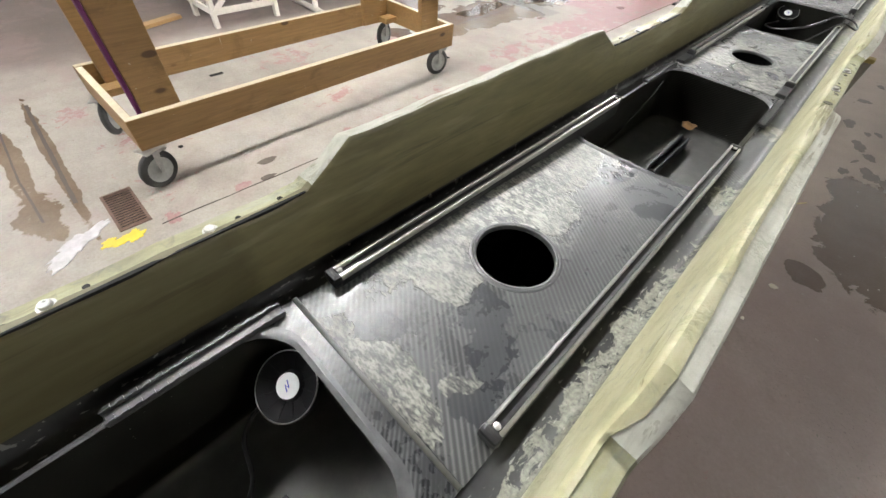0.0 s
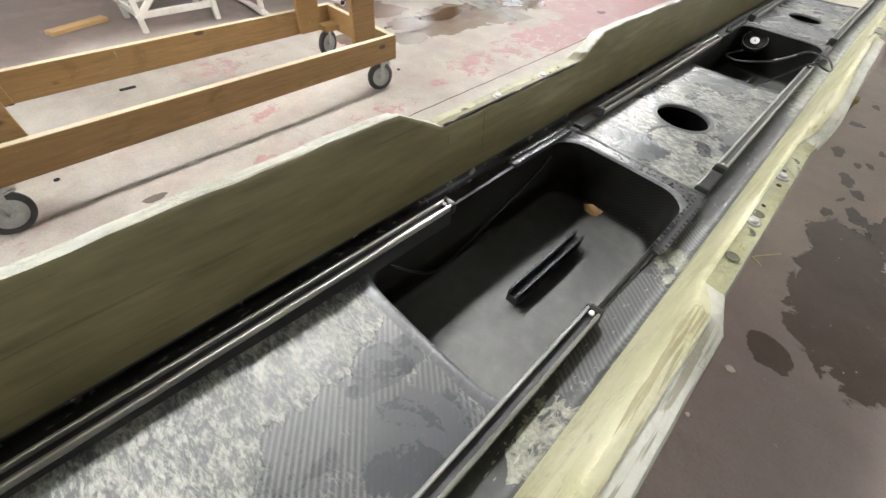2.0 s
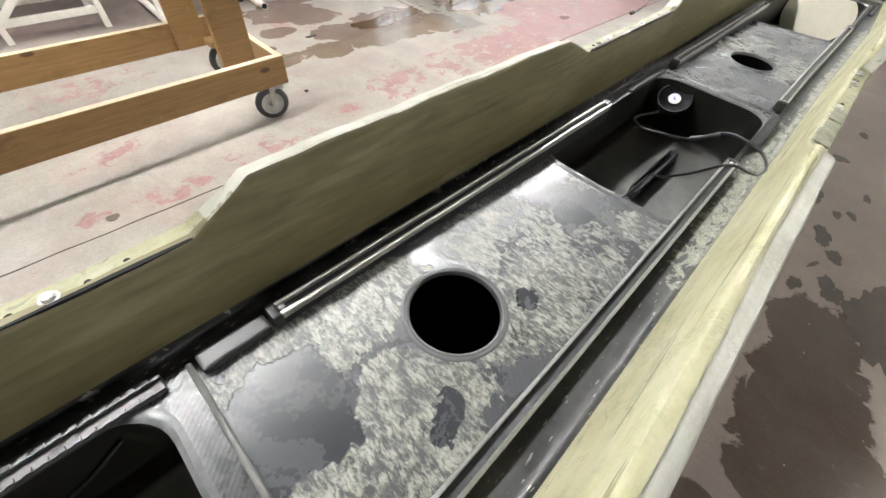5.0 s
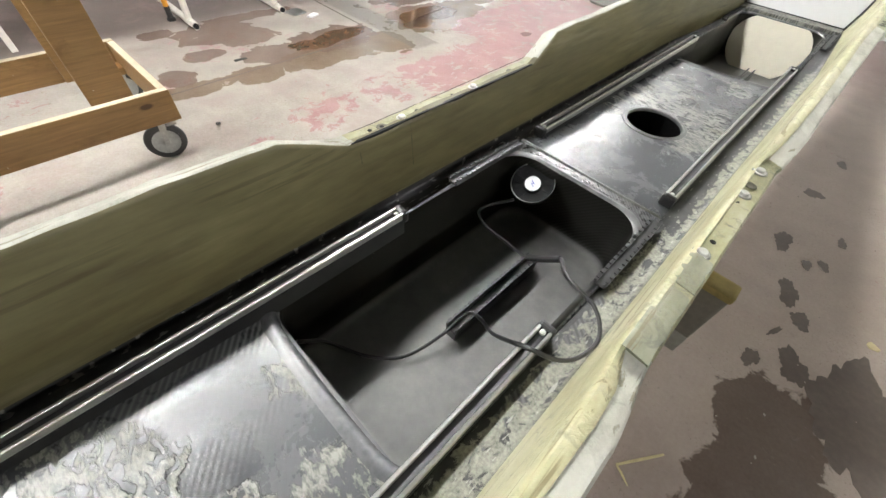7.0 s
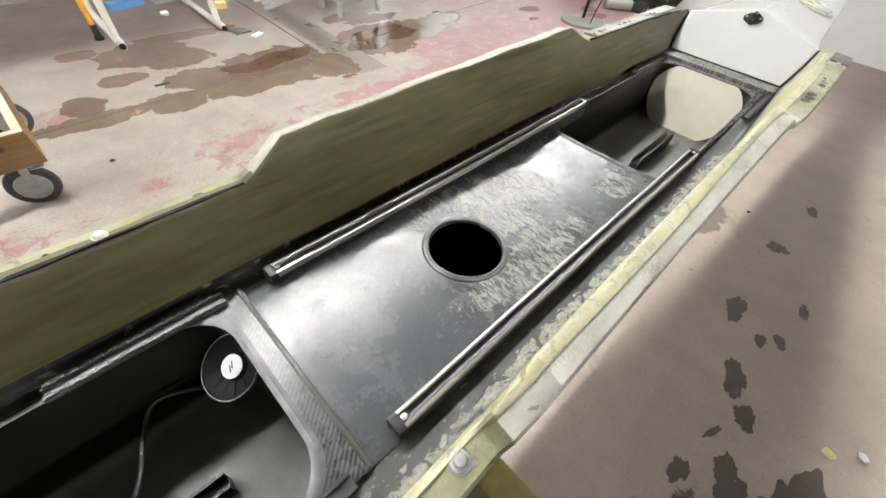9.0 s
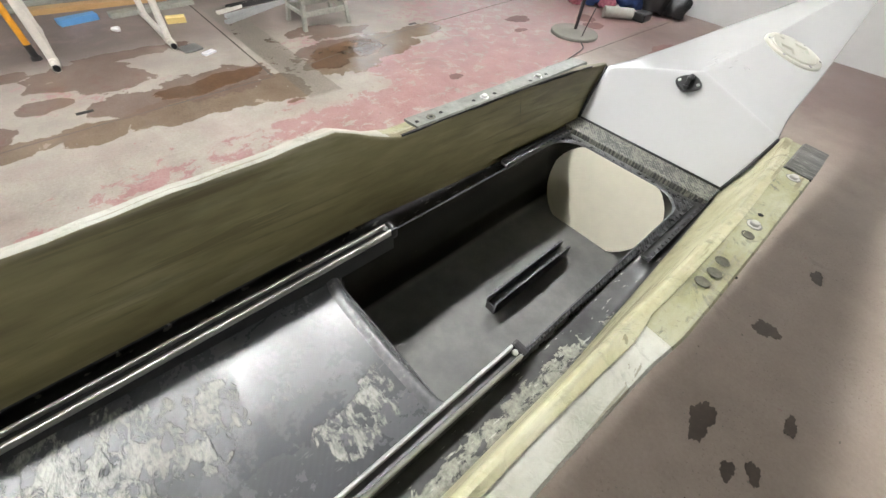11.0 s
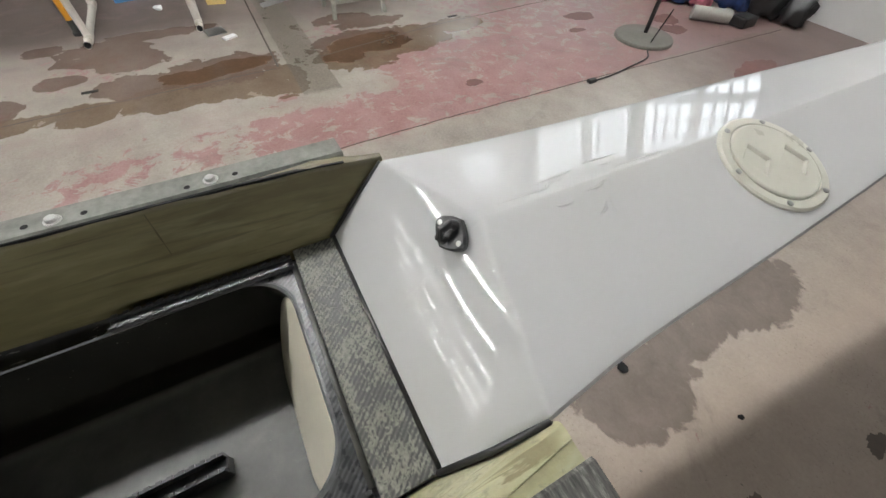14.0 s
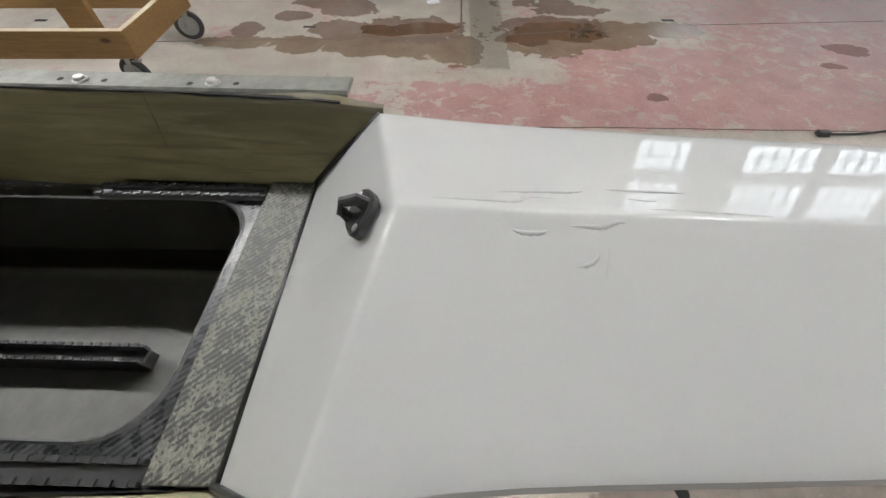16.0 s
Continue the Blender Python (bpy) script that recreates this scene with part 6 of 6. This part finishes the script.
leaf.location, leaf.rotation_euler = (-0.018, 1.212, 0.785), (radians(38), 0, radians(12))

# ---- things beyond the cart ----


def pipe_rack():
    t = thing("pipe_rack", "white plastic pipe rack with open-ended feet", "rack", at=(-3.70, 0, 0))
    r = 0.027
    for y in (2.15, 2.95, 3.74):
        bm = bmesh.new()
        tube(bm, [(-0.95, y, r), (-0.02, y, r), (0.02, y - 0.004, r)], r, 14, False)
        part("foot_pipe", bm, M_PIPE, t, "", "auto")
        # near-black plug paints the shade inside the pipe
        bm = bmesh.new()
        tube(bm, [(-0.5, y, r), (0.0215, y - 0.004, r)], r * 0.78, 14)
        part("pipe_bore", bm, M_DARK, t)
        for x in (-0.13, -0.85):
            bm = bmesh.new()
            tube(bm, [(x, y, 0.02), (x, y, 1.6)], r, 14)
            part("upright_pipe", bm, M_PIPE, t, "", "auto")
            bm = bmesh.new()
            tube(bm, [(x - 0.06, y, r), (x + 0.06, y, r)], r * 1.16, 14)
            part("tee_joint", bm, M_PIPE, t, "", "auto")
    for x in (-0.13, -0.85):
        bm = bmesh.new()
        tube(bm, [(x, 2.0, 1.6), (x, 3.9, 1.6)], r, 12)
        part("top_pipe", bm, M_PIPE, t, "", "auto")


pipe_rack()


def sawhorse(x, y, turn):
    t = thing("sawhorse", "white painted timber sawhorse with diagonal brace", "sawhorse", at=(x, y, 0))
    t.rotation_euler = (0, 0, radians(turn))
    M = M_PIPE
    for px in (0.0, -0.42):
        for py in (0.0, 0.60):
            bm = bmesh.new()
            box(bm, (px - 0.025, py - 0.02, 0), (px + 0.025, py + 0.02, 0.62), 0.003)
            part("leg", bm, M, t)
    for lo, hi in (((-0.012, 0.02, 0.10), (0.012, 0.58, 0.15)), ((-0.43, 0.02, 0.10), (-0.41, 0.58, 0.15)), ((-0.40, -0.012, 0.10), (-0.025, 0.012, 0.15)), ((-0.40, 0.588, 0.10), (-0.025, 0.612, 0.15))):
        bm = bmesh.new()
        box(bm, lo, hi, 0.003)
        part("rail", bm, M, t)
    for px in (0.028, -0.448):
        bm = bmesh.new()
        box(bm, (-0.008, -0.42, -0.022), (0.008, 0.42, 0.022), 0.002, Matrix.Translation((px, 0.30, 0.38)) @ pose(0, 0, 0, 40, 0, 0))
        part("brace", bm, M, t)
    bm = bmesh.new()
    box(bm, (-0.46, -0.04, 0.62), (0.04, 0.64, 0.645), 0.003)
    part("top_board", bm, M, t)


sawhorse(-3.93, 1.18, 2)


def stool(x, y):
    t = thing("step_stool", "weathered grey-white timber step stool with splayed legs", "stool", at=(x, y, 0))
    W, D, HH, sp = 0.34, 0.48, 0.55, 0.06
    for sx in (0, 1):
        for sy in (0, 1):
            a = Vector((-W * sx, D * sy, 0))
            b = Vector((-W * sx + (sp if sx else -sp), D * sy + (-sp if sy else sp), HH))
            bm = bmesh.new()
            loft(bm, [[p + Vector(q) for q in ((-0.022, -0.016, 0), (0.022, -0.016, 0), (0.022, 0.016, 0), (-0.022, 0.016, 0))] for p in (a, b)], True, True)
            part("leg", bm, M_WOODGREY, t)
    for z in (0.11, 0.34):
        k = z / HH * sp
        for lo, hi in (((-0.012 - k, k + 0.02, z), (0.010 - k, D - k - 0.02, z + 0.045)), ((-W + k - 0.01, k + 0.02, z), (-W + k + 0.012, D - k - 0.02, z + 0.045)), ((-W + k + 0.02, k - 0.010, z + 0.01), (-k - 0.02, k + 0.010, z + 0.05)), ((-W + k + 0.02, D - k - 0.010, z + 0.01), (-k - 0.02, D - k + 0.010, z + 0.05))):
            bm = bmesh.new()
            box(bm, lo, hi, 0.002)
            part("rail", bm, M_WOODGREY, t)
    bm = bmesh.new()
    box(bm, (-W + 0.02, 0.02, HH), (-0.02, D - 0.02, HH + 0.025), 0.004)
    part("tread", bm, M_WOODGREY, t)


stool(-3.52, 4.83)

# loose bars, pads and boards on the floor
for i, (x, y, a, w, h, l, mt, lb) in enumerate(((-4.05, 4.30, 24, 0.05, 0.025, 1.1, M_ALU, "dull aluminium channel lying on the floor"), (-4.20, 4.35, 14, 0.04, 0.03, 1.0, M_ALU, "dull aluminium channel lying on the floor"), (-4.33, 4.32, 20, 0.03, 0.03, 0.9, M_PIPE, "white bar lying on the floor"), (-4.42, 4.45, 8, 0.05, 0.04, 0.8, M_ALU_DARK, "black bar lying on the floor"))):
    bm = bmesh.new()
    loft(bm, [[(p, v, q) for p, q in ((-w / 2, 0), (w / 2, 0), (w / 2, h), (w / 2 - 0.004, h), (w / 2 - 0.004, 0.004), (-w / 2 + 0.004, 0.004), (-w / 2 + 0.004, h), (-w / 2, h))] for v in (0, l)], True, True)
    b = solo("metal_bar", bm, mt, lb, "bar", "loose bars")
    b.location, b.rotation_euler = (x, y, 0.0), (0, 0, radians(a))
for name, mt, lb, at, size, a in (("foam_block", M_BLUE, "light blue foam block on the floor", (-4.70, 3.25), (0.10, 0.30, 0.05), 12), ("sponge", M_YELLOW, "pale yellow sponge on the floor", (-4.31, 3.94), (0.09, 0.16, 0.05), -12), ("tray", M_ZINC, "small grey metal tray on the floor", (-3.64, 3.84), (0.14, 0.15, 0.012), 10), ("rag", M_LABEL, "white rag on the floor", (-3.48, 3.93), (0.06, 0.11, 0.014), 25), ("timber_offcut", M_WOODGREY, "grey timber offcut on the floor", (-4.72, 3.86), (0.09, 0.75, 0.045), 6), ("timber_offcut", M_PLY, "pale timber offcut on the floor", (-5.05, 3.5), (0.12, 1.1, 0.045), -4), ("timber_offcut", M_WOODGREY, "weathered timber board on the floor", (-5.25, 2.6), (0.18, 2.0, 0.04), 3), ("timber_offcut", M_PLY, "pale board leaning on the floor", (-4.30, 0.80), (0.09, 0.45, 0.03), 20)):
    bm = bmesh.new()
    w, l, h = size
    box(bm, (-w / 2, -l / 2, 0), (w / 2, l / 2, h), min(0.006, h * 0.3))
    b = solo(name, bm, mt, lb, name.split("_")[0])
    b.location, b.rotation_euler = (*at, 0.0), (0, 0, radians(a))
t = thing("orange_prop", "orange steel prop with a black foot", "prop", at=(-4.0, 2.86, 0))
bm = bmesh.new()
tube(bm, [(0, 0, 0.10), (-0.02, 0.0, 1.3)], 0.022, 12)
part("post", bm, M_ORANGE, t, "", "auto")
bm = bmesh.new()
lathe(bm, ((0.035, 0.0), (0.035, 0.02), (0.024, 0.03), (0.024, 0.11)), 14)
part("prop_foot", bm, M_BLACK, t, "", "auto")

# round-based stand with its lead
t = thing("pedestal_stand", "dark pole on a round dusty iron base", "stand", at=(-2.07, 7.19, 0))
bm = bmesh.new()
lathe(bm, ((0.25, 0.0), (0.25, 0.018), (0.242, 0.026), (0.06, 0.040), (0.03, 0.05)), 48)
part("base", bm, M_FANBASE, t, "round dusty iron base", "auto")
bm = bmesh.new()
tube(bm, [(0, 0, 0.03), (0.01, 0.02, 1.5)], 0.018, 12)
part("pole", bm, M_BLACK, t, "", "auto")
bm = bmesh.new()
tube(bm, spline([(-1.95, 7.26, 0.26), (-1.93, 7.12, 0.035), (-1.86, 7.02, 0.008), (-1.76, 6.90, 0.008), (-1.70, 6.62, 0.008), (-1.665, 6.43, 0.008), (-1.65, 6.24, 0.010)], 6), 0.006, 6)
lead = solo("cable", bm, M_BLACK, "black mains lead trailing on the floor", "cable", smooth=True)
bm = bmesh.new()
box(bm, (-1.67, 6.17, 0.002), (-1.63, 6.24, 0.03), 0.008)
part("plug", bm, M_BLACK, lead, "black plug")

# clutter in the far corner
M_NAVY = plain("blue_fabric", (0.02, 0.045, 0.14), 0.8, vary=0.8, scale=14, bump=0.6)
M_PINK = plain("red_fabric", (0.30, 0.10, 0.13), 0.8, vary=0.7, scale=22, bump=0.6)


def heap(name, x, y, sx, sy, sz, mt, lb, seed):
    rnd = random.Random(seed)
    bm = bmesh.new()
    bmesh.ops.create_icosphere(bm, subdivisions=3, radius=1)
    for v in bm.verts:
        f = 1 + 0.45 * noise.noise(v.co * 2.2 + Vector((seed, 0, 0))) + 0.30 * noise.noise(v.co * 5 + Vector((0, seed, 0)))
        v.co = Vector((v.co.x * sx * f, v.co.y * sy * f, max(-0.45, v.co.z) * sz * f))
    lo = min(v.co.z for v in bm.verts)
    for v in bm.verts:
        v.co += Vector((x, y, -lo))
    return solo(name, bm, mt, lb, "bag", smooth=True)


for x, y, sx, sy, sz, mt, lb, seed in ((-2.60, 8.32, 0.20, 0.18, 0.16, M_NAVY, "crumpled blue tarpaulin bundle in the corner", 3), (-2.38, 8.30, 0.10, 0.09, 0.14, M_PINK, "small crumpled red cloth in the corner", 9), (-2.92, 8.50, 0.26, 0.22, 0.30, M_NAVY, "crumpled blue tarpaulin bundle in the corner", 14),
                                       (-2.25, 8.62, 0.20, 0.16, 0.24, M_NAVY, "crumpled blue tarpaulin bundle in the corner", 15), (-1.98, 8.72, 0.16, 0.16, 0.22, M_BLACK, "black equipment bag in the corner", 17), (-1.72, 8.80, 0.13, 0.12, 0.16, M_BLACK, "small black bag by the wall", 21), (-3.25, 8.35, 0.22, 0.2, 0.2, M_BLACK, "black equipment bag in the corner", 23), (-2.72, 8.12, 0.09, 0.08, 0.08, M_PINK, "small crumpled red cloth in the corner", 29)):
    heap("tarpaulin_bag", x, y, sx, sy, sz, mt, lb, seed)
bm = bmesh.new()
tube(bm, [(-2.22, 7.98, 0.06), (-1.98, 8.22, 0.06)], 0.06, 18)
solo("foam_roll", bm, M_DUST, "grey foam roll lying on the floor", "roll", smooth="auto")
bm = bmesh.new()
box(bm, (-1.97, 8.22, 0.0), (-1.82, 8.42, 0.09), 0.02)
solo("tool_case", bm, M_BLACK, "small black case on the floor", "case")
for x, y, hh in ((-2.7, 8.8, 1.3), (-2.25, 8.9, 1.5), (-1.85, 8.95, 1.2)):
    bm = bmesh.new()
    tube(bm, [(x, y, 0), (x + 0.05, y + 0.02, hh)], 0.022, 10)
    solo("pole", bm, M_BLACK, "dark pole leaning in the corner", "pole")
bm = bmesh.new()
box(bm, (-1.80, 8.98, 0), (-1.72, 9.10, 2.4), 0.004)
solo("trim", bm, M_ALU_DARK, "dark post at the wall corner", kind="structure")
